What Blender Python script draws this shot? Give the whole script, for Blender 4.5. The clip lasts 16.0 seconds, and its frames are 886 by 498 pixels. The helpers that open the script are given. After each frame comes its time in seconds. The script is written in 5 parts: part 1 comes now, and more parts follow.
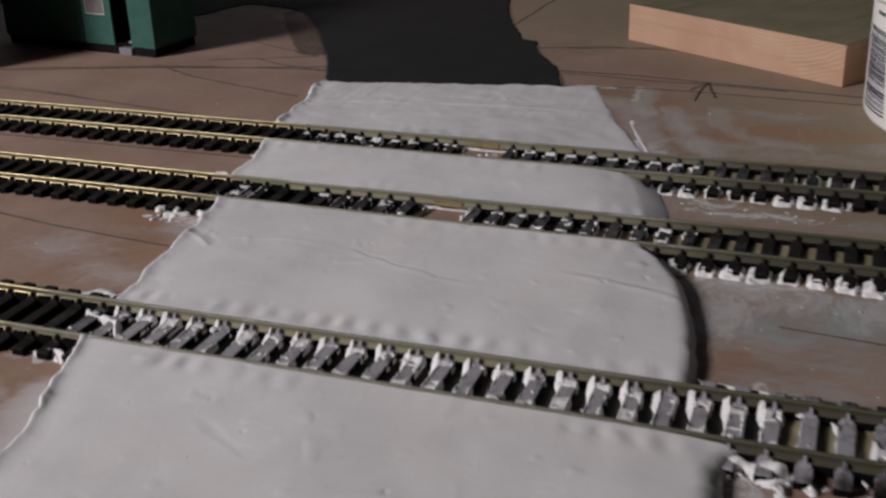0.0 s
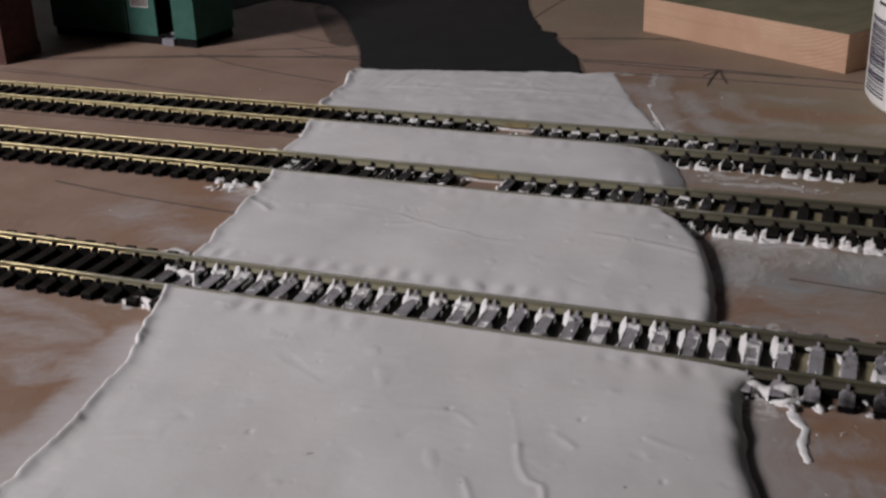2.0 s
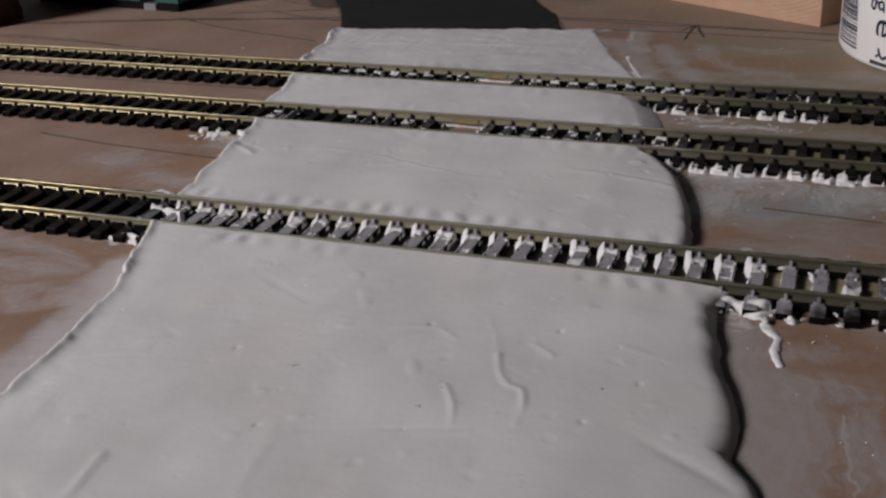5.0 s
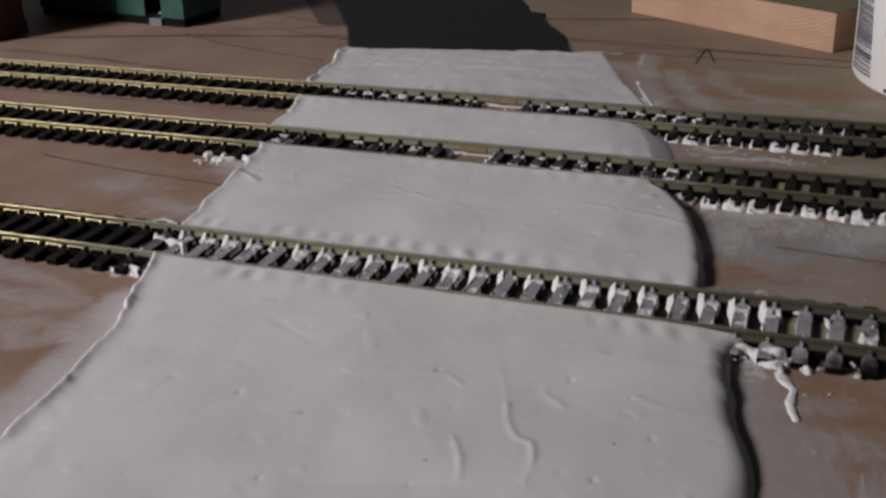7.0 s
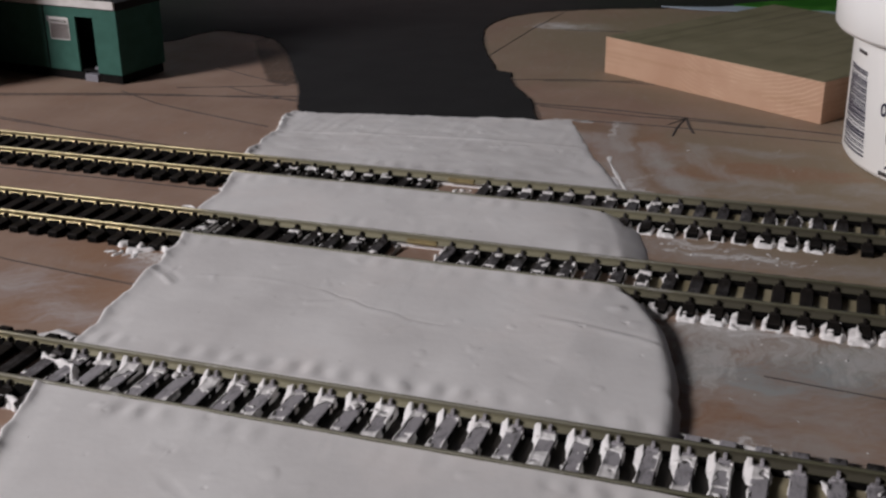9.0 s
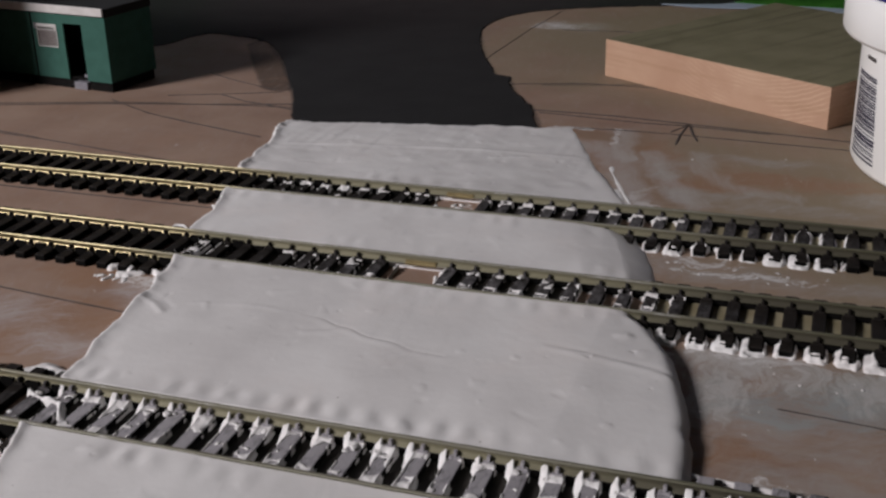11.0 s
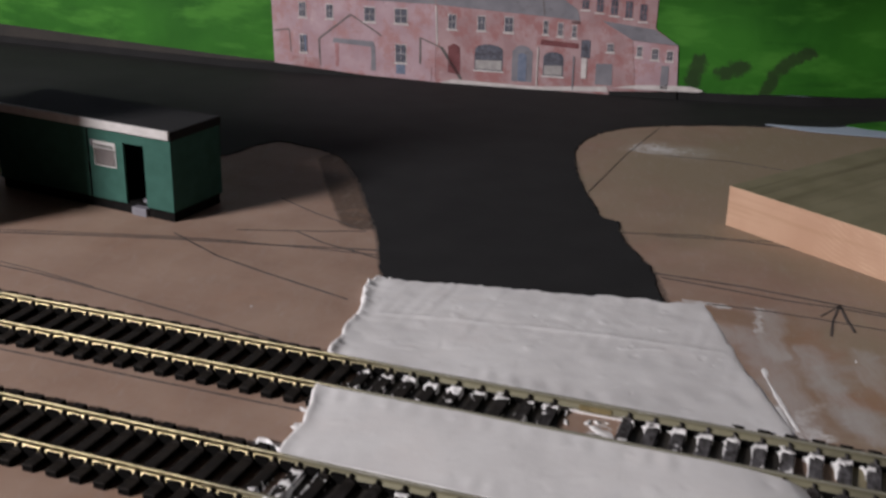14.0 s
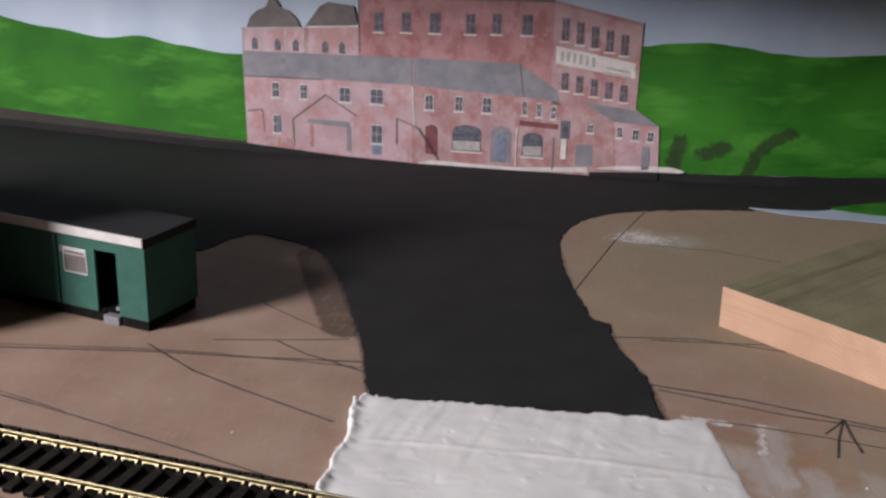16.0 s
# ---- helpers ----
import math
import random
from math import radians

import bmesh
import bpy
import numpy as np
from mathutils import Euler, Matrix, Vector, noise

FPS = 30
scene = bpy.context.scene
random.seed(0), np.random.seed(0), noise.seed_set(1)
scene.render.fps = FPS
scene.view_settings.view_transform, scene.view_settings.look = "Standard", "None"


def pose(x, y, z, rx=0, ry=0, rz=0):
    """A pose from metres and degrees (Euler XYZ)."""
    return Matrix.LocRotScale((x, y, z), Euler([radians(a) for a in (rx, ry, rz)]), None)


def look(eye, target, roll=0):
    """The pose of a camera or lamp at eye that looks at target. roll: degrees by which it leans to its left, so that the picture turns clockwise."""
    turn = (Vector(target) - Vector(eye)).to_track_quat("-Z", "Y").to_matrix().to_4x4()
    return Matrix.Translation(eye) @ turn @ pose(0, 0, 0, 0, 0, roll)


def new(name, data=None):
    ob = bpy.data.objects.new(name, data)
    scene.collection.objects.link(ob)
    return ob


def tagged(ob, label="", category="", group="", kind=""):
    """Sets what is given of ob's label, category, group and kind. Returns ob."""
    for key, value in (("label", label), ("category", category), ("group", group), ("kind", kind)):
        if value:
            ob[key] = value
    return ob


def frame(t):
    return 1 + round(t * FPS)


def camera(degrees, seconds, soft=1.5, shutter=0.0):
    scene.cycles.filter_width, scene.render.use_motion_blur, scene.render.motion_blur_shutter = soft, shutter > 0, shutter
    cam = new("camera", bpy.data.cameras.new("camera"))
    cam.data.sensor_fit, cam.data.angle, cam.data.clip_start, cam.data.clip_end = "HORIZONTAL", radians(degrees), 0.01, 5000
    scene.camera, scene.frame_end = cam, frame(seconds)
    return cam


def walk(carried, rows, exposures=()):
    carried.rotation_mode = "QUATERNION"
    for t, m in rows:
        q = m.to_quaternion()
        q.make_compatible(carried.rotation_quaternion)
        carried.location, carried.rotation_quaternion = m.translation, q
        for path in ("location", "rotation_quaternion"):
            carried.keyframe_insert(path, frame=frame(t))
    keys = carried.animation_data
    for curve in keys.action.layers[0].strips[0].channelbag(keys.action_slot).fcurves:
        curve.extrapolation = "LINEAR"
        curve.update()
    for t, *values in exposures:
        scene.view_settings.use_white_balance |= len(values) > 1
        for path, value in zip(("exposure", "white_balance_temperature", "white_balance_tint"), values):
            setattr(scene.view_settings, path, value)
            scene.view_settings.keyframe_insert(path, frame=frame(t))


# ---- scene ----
cam = camera(42.60, 16.0, soft=2.5, shutter=0.5)
PATH = [
    (0, (0.11409, -0.28077, 0.12105), (-0.04816, 0.14879, -0.07681), -1.8),
    (0.5, (0.12233, -0.30639, 0.11911), (-0.03205, 0.12812, -0.07420), -1.3),
    (1, (0.12146, -0.32019, 0.11772), (-0.02971, 0.11393, -0.07899), -1.9),
    (1.5, (0.11696, -0.32141, 0.11969), (-0.03758, 0.10998, -0.08034), -1.6),
    (2, (0.11487, -0.31481, 0.12349), (-0.04836, 0.11479, -0.07349), -1.8),
    (2.5, (0.11751, -0.30528, 0.12434), (-0.04685, 0.12641, -0.06704), -1.9),
    (3, (0.12136, -0.30483, 0.11978), (-0.04107, 0.12754, -0.07173), -1.9),
    (3.5, (0.12343, -0.31120, 0.11595), (-0.03099, 0.12266, -0.07877), -1.8),
    (4, (0.11916, -0.32265, 0.11437), (-0.03692, 0.10886, -0.08423), -2.1),
    (6.5, (0.11875, -0.32538, 0.11080), (-0.03925, 0.10377, -0.09136), -2.0),
    (7, (0.11524, -0.31752, 0.11746), (-0.04251, 0.11298, -0.08200), -1.5),
    (7.5, (0.11269, -0.31105, 0.12263), (-0.04402, 0.12315, -0.06949), -1.9),
    (8, (0.11499, -0.29876, 0.12294), (-0.04288, 0.13669, -0.06537), -1.5),
    (8.5, (0.11204, -0.28086, 0.12096), (-0.03930, 0.15719, -0.06668), -0.6),
    (11, (0.10500, -0.25939, 0.12592), (-0.04421, 0.17694, -0.06735), -1.1),
    (11.5, (0.10047, -0.25513, 0.12812), (-0.04953, 0.18254, -0.06146), -0.9),
    (12, (0.09705, -0.25087, 0.12937), (-0.05115, 0.18742, -0.06020), -0.5),
    (12.5, (0.09068, -0.24236, 0.13229), (-0.05934, 0.19562, -0.05658), -0.3),
    (13, (0.08552, -0.23069, 0.13481), (-0.06364, 0.20780, -0.05354), 0.0),
    (13.5, (0.06983, -0.21629, 0.14350), (-0.08323, 0.22222, -0.04165), 0.9),
    (14, (0.05254, -0.20342, 0.14915), (-0.10548, 0.23642, -0.02852), 1.2),
    (14.5, (0.04845, -0.19616, 0.15253), (-0.11721, 0.24395, -0.01735), 0.9),
    (15, (0.04923, -0.19016, 0.15636), (-0.10928, 0.25262, -0.01342), 1.1),
    (15.5, (0.04005, -0.18647, 0.16204), (-0.11114, 0.26065, -0.00297), 1.4),
    (16, (0.03774, -0.18519, 0.16596), (-0.10860, 0.26557, 0.00658), 1.2),
]
EXPOSURES = [(0, -0.27), (1.5, -0.31), (3, -0.25), (4.2, -0.33), (6.8, -0.35), (8.5, -0.24), (11, -0.18), (12.5, -0.14), (14, 0.11), (15.5, 0.42), (16, 0.56)]
walk(cam, [(t, look(eye, target, roll)) for t, eye, target, roll in PATH], EXPOSURES)

# ---- light ----
# daylight from one small window, low behind the camera's left shoulder
WINDOW = Vector((-0.90, -0.86, 0.645))
world = bpy.data.worlds.new("world")
scene.world = world
world.use_nodes = True
wn = world.node_tree.nodes
sky = wn.new("ShaderNodeTexSky")
sky.sky_type, sky.sun_disc = "NISHITA", False
sky.sun_elevation, sky.sun_rotation = radians(28), math.pi / 2 - math.atan2(-0.8, -0.6)
wn["Background"].inputs["Strength"].default_value = 0.05
world.node_tree.links.new(sky.outputs[0], wn["Background"].inputs["Color"])
pane = new("window_daylight", bpy.data.lights.new("window_daylight", "AREA"))
pane.data.shape, pane.data.size, pane.data.size_y = "RECTANGLE", 0.26, 0.25
pane.data.energy, pane.data.color = 21.8, (1.0, 0.945, 0.957)
pane.matrix_world = look(WINDOW, (-0.05, 0.12, 0.0))

# ---- materials ----
def mat(name, c1, c2=None, scale=60, rough=0.6, metal=0.0, bump=0.0, bscale=None, detail=6, spec=0.5, spread=(0.35, 0.65)):
    """A surface with two colours mixed by noise, finer grain, and relief; scales per metre."""
    m = bpy.data.materials.new(name)
    m.use_nodes = True
    n, l = m.node_tree.nodes, m.node_tree.links
    b = n["Principled BSDF"]
    b.inputs["Roughness"].default_value = rough
    b.inputs["Metallic"].default_value = metal
    b.inputs["Specular IOR Level"].default_value = spec
    g = n.new("ShaderNodeNewGeometry")
    t = n.new("ShaderNodeTexNoise")
    t.inputs["Scale"].default_value, t.inputs["Detail"].default_value = scale, detail
    l.new(g.outputs["Position"], t.inputs["Vector"])
    r = n.new("ShaderNodeMapRange")
    r.inputs[1].default_value, r.inputs[2].default_value = spread
    l.new(t.outputs["Fac"], r.inputs[0])
    mx = n.new("ShaderNodeMix")
    mx.data_type = "RGBA"
    mx.inputs[6].default_value = (*c1, 1)
    mx.inputs[7].default_value = (*(c2 or [min(1, v * 1.18) for v in c1]), 1)
    l.new(r.outputs[0], mx.inputs[0])
    l.new(mx.outputs[2], b.inputs["Base Color"])
    if bump:
        t2 = n.new("ShaderNodeTexNoise")
        t2.inputs["Scale"].default_value, t2.inputs["Detail"].default_value = bscale or scale * 6, 5
        l.new(g.outputs["Position"], t2.inputs["Vector"])
        bp = n.new("ShaderNodeBump")
        bp.inputs["Strength"].default_value, bp.inputs["Distance"].default_value = 1.0, bump
        l.new(t2.outputs["Fac"], bp.inputs["Height"])
        l.new(bp.outputs["Normal"], b.inputs["Normal"])
    return m


class Nodes:
    """Short hand for adding nodes to a material made by mat()."""
    def __init__(self, m):
        self.n, self.l, self.b = m.node_tree.nodes, m.node_tree.links, m.node_tree.nodes["Principled BSDF"]
        self.g = [x for x in self.n if x.type == "NEW_GEOMETRY"][0].outputs["Position"]
        self.base = self.b.inputs["Base Color"].links[0].from_socket

    def sep(self):
        s = self.n.new("ShaderNodeSeparateXYZ")
        self.l.new(self.g, s.inputs[0])
        return s.outputs

    def math(self, op, a, b=None, clamp=False):
        q = self.n.new("ShaderNodeMath")
        q.operation, q.use_clamp = op, clamp
        for i, v in enumerate((a, b)):
            if v is None:
                continue
            if isinstance(v, (int, float)):
                q.inputs[i].default_value = v
            else:
                self.l.new(v, q.inputs[i])
        return q.outputs[0]

    def noise(self, scale, detail=5, stretch=(1, 1, 1), rough=0.6, turn=0.0):
        v = self.n.new("ShaderNodeMapping")
        v.vector_type = "TEXTURE"
        v.inputs["Scale"].default_value = [1 / q for q in stretch]
        v.inputs["Rotation"].default_value = (0, 0, turn)
        self.l.new(self.g, v.inputs["Vector"])
        t = self.n.new("ShaderNodeTexNoise")
        t.inputs["Scale"].default_value, t.inputs["Detail"].default_value, t.inputs["Roughness"].default_value = scale, detail, rough
        self.l.new(v.outputs[0], t.inputs["Vector"])
        return t.outputs["Fac"]

    def ramp(self, v, lo, hi, to=(0, 1)):
        r = self.n.new("ShaderNodeMapRange")
        r.interpolation_type = "SMOOTHSTEP"
        r.inputs[1].default_value, r.inputs[2].default_value = lo, hi
        r.inputs[3].default_value, r.inputs[4].default_value = to
        self.l.new(v, r.inputs[0])
        return r.outputs[0]

    def spot(self, x, y, rx, ry):
        """1 in the middle of an ellipse on the board, 0 at its rim."""
        s = self.sep()
        a = self.math("DIVIDE", self.math("SUBTRACT", s[0], x), rx)
        b = self.math("DIVIDE", self.math("SUBTRACT", s[1], y), ry)
        d = self.math("ADD", self.math("MULTIPLY", a, a), self.math("MULTIPLY", b, b))
        return self.math("SUBTRACT", 1.0, d, True)

    def line(self, pts, w, up=1):
        """1 along a line of points (x, y), or (x, z) with up = 2, 0 at the distance w from it."""
        s = self.sep()
        best = None
        for (ax, ay), (bx, by) in zip(pts, pts[1:]):
            dx, dy = bx - ax, by - ay
            n = dx * dx + dy * dy
            px, py = self.math("SUBTRACT", s[0], ax), self.math("SUBTRACT", s[up], ay)
            t = self.math("ADD", self.math("MULTIPLY", px, dx / n), self.math("MULTIPLY", py, dy / n), True)
            ex, ey = self.math("SUBTRACT", px, self.math("MULTIPLY", t, dx)), self.math("SUBTRACT", py, self.math("MULTIPLY", t, dy))
            d = self.math("ADD", self.math("MULTIPLY", ex, ex), self.math("MULTIPLY", ey, ey))
            best = d if best is None else self.math("MINIMUM", best, d)
        return self.math("SUBTRACT", 1.0, self.math("DIVIDE", best, w * w), True)

    def warp(self, scale, amount):
        """From here on patterns are drawn through a wavering position."""
        t = self.n.new("ShaderNodeTexNoise")
        t.inputs["Scale"].default_value, t.inputs["Detail"].default_value = scale, 4
        self.l.new(self.g, t.inputs["Vector"])
        a = self.n.new("ShaderNodeVectorMath")
        a.operation = "SUBTRACT"
        a.inputs[1].default_value = (0.5, 0.5, 0.5)
        self.l.new(t.outputs["Color"], a.inputs[0])
        b = self.n.new("ShaderNodeVectorMath")
        b.operation = "SCALE"
        b.inputs["Scale"].default_value = amount
        self.l.new(a.outputs[0], b.inputs[0])
        c = self.n.new("ShaderNodeVectorMath")
        self.l.new(self.g, c.inputs[0])
        self.l.new(b.outputs[0], c.inputs[1])
        self.g = c.outputs[0]

    def patch(self, zone, noise, lo=0.45, hi=0.95, gain=1.6, most=0.8):
        """A patch whose rim is eaten away by noise."""
        return self.ramp(self.math("ADD", zone, self.math("MULTIPLY", self.math("SUBTRACT", noise, 0.5), gain)), lo, hi, (0, most))

    def mix(self, fac, colour):
        m = self.n.new("ShaderNodeMix")
        m.data_type = "RGBA"
        self.l.new(fac, m.inputs[0])
        self.l.new(self.base, m.inputs[6])
        m.inputs[7].default_value = (*colour, 1)
        self.base = m.outputs[2]
        self.l.new(self.base, self.b.inputs["Base Color"])


M = {}
M["board"] = mat("hardboard", (0.285, 0.186, 0.140), (0.350, 0.243, 0.187), 40, 0.7, bump=0.00005, bscale=1600, spec=0.3)
nb = Nodes(M["board"])
def zones(*spots):
    z = nb.spot(*spots[0])
    for q in spots[1:]:
        z = nb.math("MAXIMUM", z, nb.spot(*q))
    return z


wiped = nb.math("MAXIMUM", nb.spot(0.16, 0.0, 0.16, 0.26), 0.12)
nb.mix(nb.math("MULTIPLY", wiped, nb.ramp(nb.noise(420, 5, (0.07, 1.0, 1), 0.7, -0.06), 0.44, 0.62, (0, 0.6))), (0.365, 0.290, 0.225))
nb.mix(nb.math("MULTIPLY", wiped, nb.ramp(nb.noise(260, 5, (0.06, 1.0, 1), 0.7, -0.08), 0.54, 0.68, (0, 0.7))), (0.165, 0.118, 0.088))
nb.mix(nb.ramp(nb.noise(210, 6, (1, 1, 1), 0.75), 0.50, 0.75, (0, 0.45)), (0.345, 0.255, 0.200))
nb.mix(nb.patch(nb.line([(-0.164, 0.256), (-0.147, 0.228), (-0.119, 0.183)], 0.0115), nb.noise(160), 0.05, 0.40, 0.5, 0.8), (0.060, 0.040, 0.028))
# dragged brush ends of the road paint
bristle = nb.noise(900, 5, (0.5, 1.0, 1), 0.7, 0.6)
nb.mix(nb.patch(nb.math("MAXIMUM", nb.line([(0.006, 0.146), (-0.0056, 0.177), (-0.0175, 0.196), (-0.026, 0.218), (-0.036, 0.226), (-0.048, 0.255), (-0.064, 0.300)], 0.0032), nb.line([(-0.0909, 0.1341), (-0.107, 0.168), (-0.140, 0.225), (-0.160, 0.253)], 0.0024)), bristle, 0.45, 1.2, 1.6, 0.85), (0.022, 0.020, 0.019))
still = nb.g
nb.warp(55, 0.022)
# mottled hardboard
nb.mix(nb.ramp(nb.noise(34, 6, (1, 1, 1), 0.7), 0.50, 0.72, (0, 0.45)), (0.355, 0.220, 0.158))
nb.mix(nb.ramp(nb.noise(75, 7, (1, 0.7, 1), 0.75, 0.3), 0.55, 0.75, (0, 0.35)), (0.205, 0.140, 0.104))
# yellower bare board at the back, thin dark paint beside the road
nb.mix(nb.patch(zones((0.10, 0.31, 0.24, 0.17), (0.17, 0.10, 0.15, 0.17)), nb.noise(22), 0.1, 0.9, 1.4, 0.85), (0.272, 0.222, 0.150))

# reddish stains
rust = zones((0.0483, 0.1227, 0.018, 0.026), (0.0937, 0.1095, 0.050, 0.013), (0.077, 0.099, 0.034, 0.010), (0.098, -0.0600, 0.016, 0.005), (0.1094, -0.1151, 0.005, 0.012), (0.1250, -0.1140, 0.014, 0.011), (0.1275, -0.1520, 0.007, 0.024), (0.1420, -0.130, 0.012, 0.040))
rust = nb.math("MAXIMUM", rust, zones((-0.0470, -0.1118, 0.016, 0.014), (-0.0417, -0.1364, 0.016, 0.022), (-0.0686, -0.0413, 0.024, 0.016), (-0.0751, -0.0595, 0.018, 0.008), (-0.0767, -0.0177, 0.028, 0.011), (-0.072, -0.148, 0.03, 0.020)))
nb.mix(nb.patch(rust, nb.noise(95, 7, (0.45, 1.5, 1), 0.72, 0.35), 0.15, 1.1, 2.4, 0.8), (0.300, 0.172, 0.105))
# thin wiped films of filler
streak = nb.math("ADD", nb.math("MULTIPLY", nb.noise(60, 7, (0.6, 1.5, 1), 0.72, 0.55), 0.6), nb.math("MULTIPLY", nb.noise(260, 6, (0.35, 1.8, 1), 0.7, 0.7), 0.4))
film = zones((0.0561, 0.1148, 0.016, 0.024), (0.0876, 0.1275, 0.034, 0.008), (0.0967, 0.084, 0.040, 0.010), (0.075, 0.090, 0.030, 0.010), (0.0372, 0.142, 0.018, 0.022), (0.135, 0.098, 0.030, 0.010), (0.085, 0.029, 0.045, 0.013), (0.132, 0.028, 0.04, 0.009))
film = nb.math("MAXIMUM", film, zones((0.090, -0.027, 0.030, 0.017), (0.122, -0.030, 0.036, 0.016), (0.100, -0.043, 0.026, 0.012), (0.112, -0.066, 0.030, 0.006), (0.112, -0.050, 0.040, 0.018), (0.1035, -0.110, 0.006, 0.040), (0.130, -0.100, 0.022, 0.006)))
nb.mix(nb.patch(film, streak, 0.30, 1.55, 3.2, 0.7), (0.385, 0.368, 0.352))
film = nb.math("MAXIMUM", zones((-0.066, -0.1227, 0.026, 0.010), (-0.0534, -0.1348, 0.016, 0.010), (-0.085, -0.128, 0.03, 0.014), (-0.0847, -0.0445, 0.026, 0.014), (-0.064, -0.0585, 0.022, 0.010), (-0.060, -0.024, 0.014, 0.010)), nb.line([(-0.100, -0.108), (-0.066, -0.1103), (-0.0525, -0.1171)], 0.0065))
wisp = nb.math("ADD", nb.math("MULTIPLY", nb.noise(150, 8, (0.4, 2.0, 1), 0.75, 0.5), 0.55), nb.math("MULTIPLY", nb.noise(420, 6, (0.3, 1.6, 1), 0.75, 0.35), 0.45))
nb.mix(nb.patch(film, wisp, 0.25, 1.55, 3.0, 0.72), (0.50, 0.475, 0.485))
nb.mix(nb.patch(nb.line([(-0.0385, -0.113), (-0.0350, -0.136), (-0.0325, -0.158), (-0.030, -0.205)], 0.0125), wisp, 0.05, 1.15, 1.3, 0.85), (0.56, 0.535, 0.55))
nb.mix(nb.patch(zones((0.0979, -0.0399, 0.022, 0.013), (0.1176, -0.0324, 0.020, 0.018)), wisp, 0.2, 1.4, 2.6, 0.75), (0.31, 0.365, 0.385))
drag = nb.noise(240, 7, (1.6, 0.22, 1), 0.7, 0.12)
nb.mix(nb.patch(nb.line([(0.1035, -0.112), (0.1130, -0.140), (0.1160, -0.200)], 0.0135), drag, -0.05, 1.2, 1.6, 0.8), (0.405, 0.38, 0.375))
nb.mix(nb.patch(zones((0.1240, -0.1300, 0.012, 0.008), (0.1300, -0.1480, 0.010, 0.020), (0.1190, -0.1150, 0.016, 0.006)), drag, 0.25, 1.4, 2.2, 0.7), (0.42, 0.41, 0.42))
nb.mix(nb.patch(nb.line([(0.1255, -0.138), (0.1280, -0.160)], 0.0007), drag, 0.3, 0.9, 1.2, 0.5), (0.50, 0.47, 0.46))
nb.mix(nb.patch(zones((0.100, -0.024, 0.034, 0.012), (0.126, -0.026, 0.020, 0.014), (0.092, -0.036, 0.012, 0.022)), nb.noise(330, 6, (1.5, 0.16, 1), 0.7, 0.1), 0.35, 1.25, 2.6, 0.75), (0.54, 0.53, 0.52))
nb.mix(nb.patch(zones((-0.022, 0.336, 0.036, 0.022)), wisp, 0.35, 1.5, 2.2, 0.5), (0.50, 0.49, 0.46))
# whiter drips and scraps
chip = nb.noise(330, 5, (0.7, 1.4, 1), 0.7, 0.3)
white = nb.math("MAXIMUM", zones((0.0035, 0.0543, 0.0080, 0.0120), (-0.0600, -0.0190, 0.008, 0.008), (0.090, 0.0300, 0.036, 0.005), (0.058, 0.074, 0.012, 0.012), (0.097, -0.0200, 0.034, 0.006), (0.1020, -0.1020, 0.010, 0.010), (-0.030, 0.3360, 0.030, 0.017), (-0.0515, -0.1003, 0.008, 0.005)), zones((0.079, 0.038, 0.020, 0.006), (-0.063, -0.0185, 0.012, 0.006), (-0.0730, 0.0190, 0.007, 0.005), (0.105, -0.0700, 0.022, 0.004), (0.0560, 0.083, 0.006, 0.020)))
nb.mix(nb.patch(white, chip, 0.70, 1.05, 2.2, 0.85), (0.66, 0.645, 0.64))
# bands wiped with a finger beside the ramp
nb.g = still
nb.warp(110, 0.007)
wipe = nb.noise(300, 6, (1.5, 0.18, 1), 0.7, 0.25)
nb.mix(nb.patch(nb.line([(0.044, 0.150), (0.045, 0.127), (0.050, 0.107), (0.058, 0.084)], 0.0072), wipe, 0.10, 1.2, 1.4, 0.7), (0.270, 0.175, 0.110))
nb.mix(nb.patch(nb.line([(0.016, 0.150), (0.027, 0.145), (0.037, 0.142)], 0.0075), wipe, 0.25, 0.9, 0.9, 0.75), (0.265, 0.172, 0.115))
nb.mix(nb.patch(nb.line([(0.028, 0.131), (0.035, 0.129), (0.041, 0.120), (0.045, 0.104), (0.053, 0.080)], 0.0095), wipe, 0.00, 1.25, 1.5, 0.62), (0.45, 0.42, 0.41))
nb.mix(nb.patch(nb.line([(0.0390, 0.152), (0.0400, 0.138), (0.0430, 0.120)], 0.0058), wipe, 0.10, 1.25, 1.7, 0.55), (0.47, 0.445, 0.43))
nb.mix(nb.patch(nb.line([(0.051, 0.127), (0.055, 0.115), (0.064, 0.094), (0.072, 0.080)], 0.0070), wipe, 0.10, 1.25, 1.7, 0.58), (0.45, 0.43, 0.42))
nb.mix(nb.patch(nb.line([(0.068, 0.132), (0.072, 0.112), (0.082, 0.100), (0.102, 0.094)], 0.0060), wipe, 0.15, 1.25, 1.7, 0.5), (0.42, 0.40, 0.38))
nb.mix(nb.patch(nb.line([(0.0350, 0.154), (0.0360, 0.137)], 0.0024), nb.noise(650, 5, (1, 0.5, 1), 0.7), 0.45, 1.2, 3.2, 0.85), (0.62, 0.60, 0.59))
nb.mix(nb.patch(nb.line([(0.012, 0.1525), (0.019, 0.1540), (0.024, 0.1520)], 0.0024), nb.noise(600, 5, (1, 0.5, 1), 0.7, 0.2), 0.35, 1.0, 2.2, 0.9), (0.66, 0.645, 0.64))
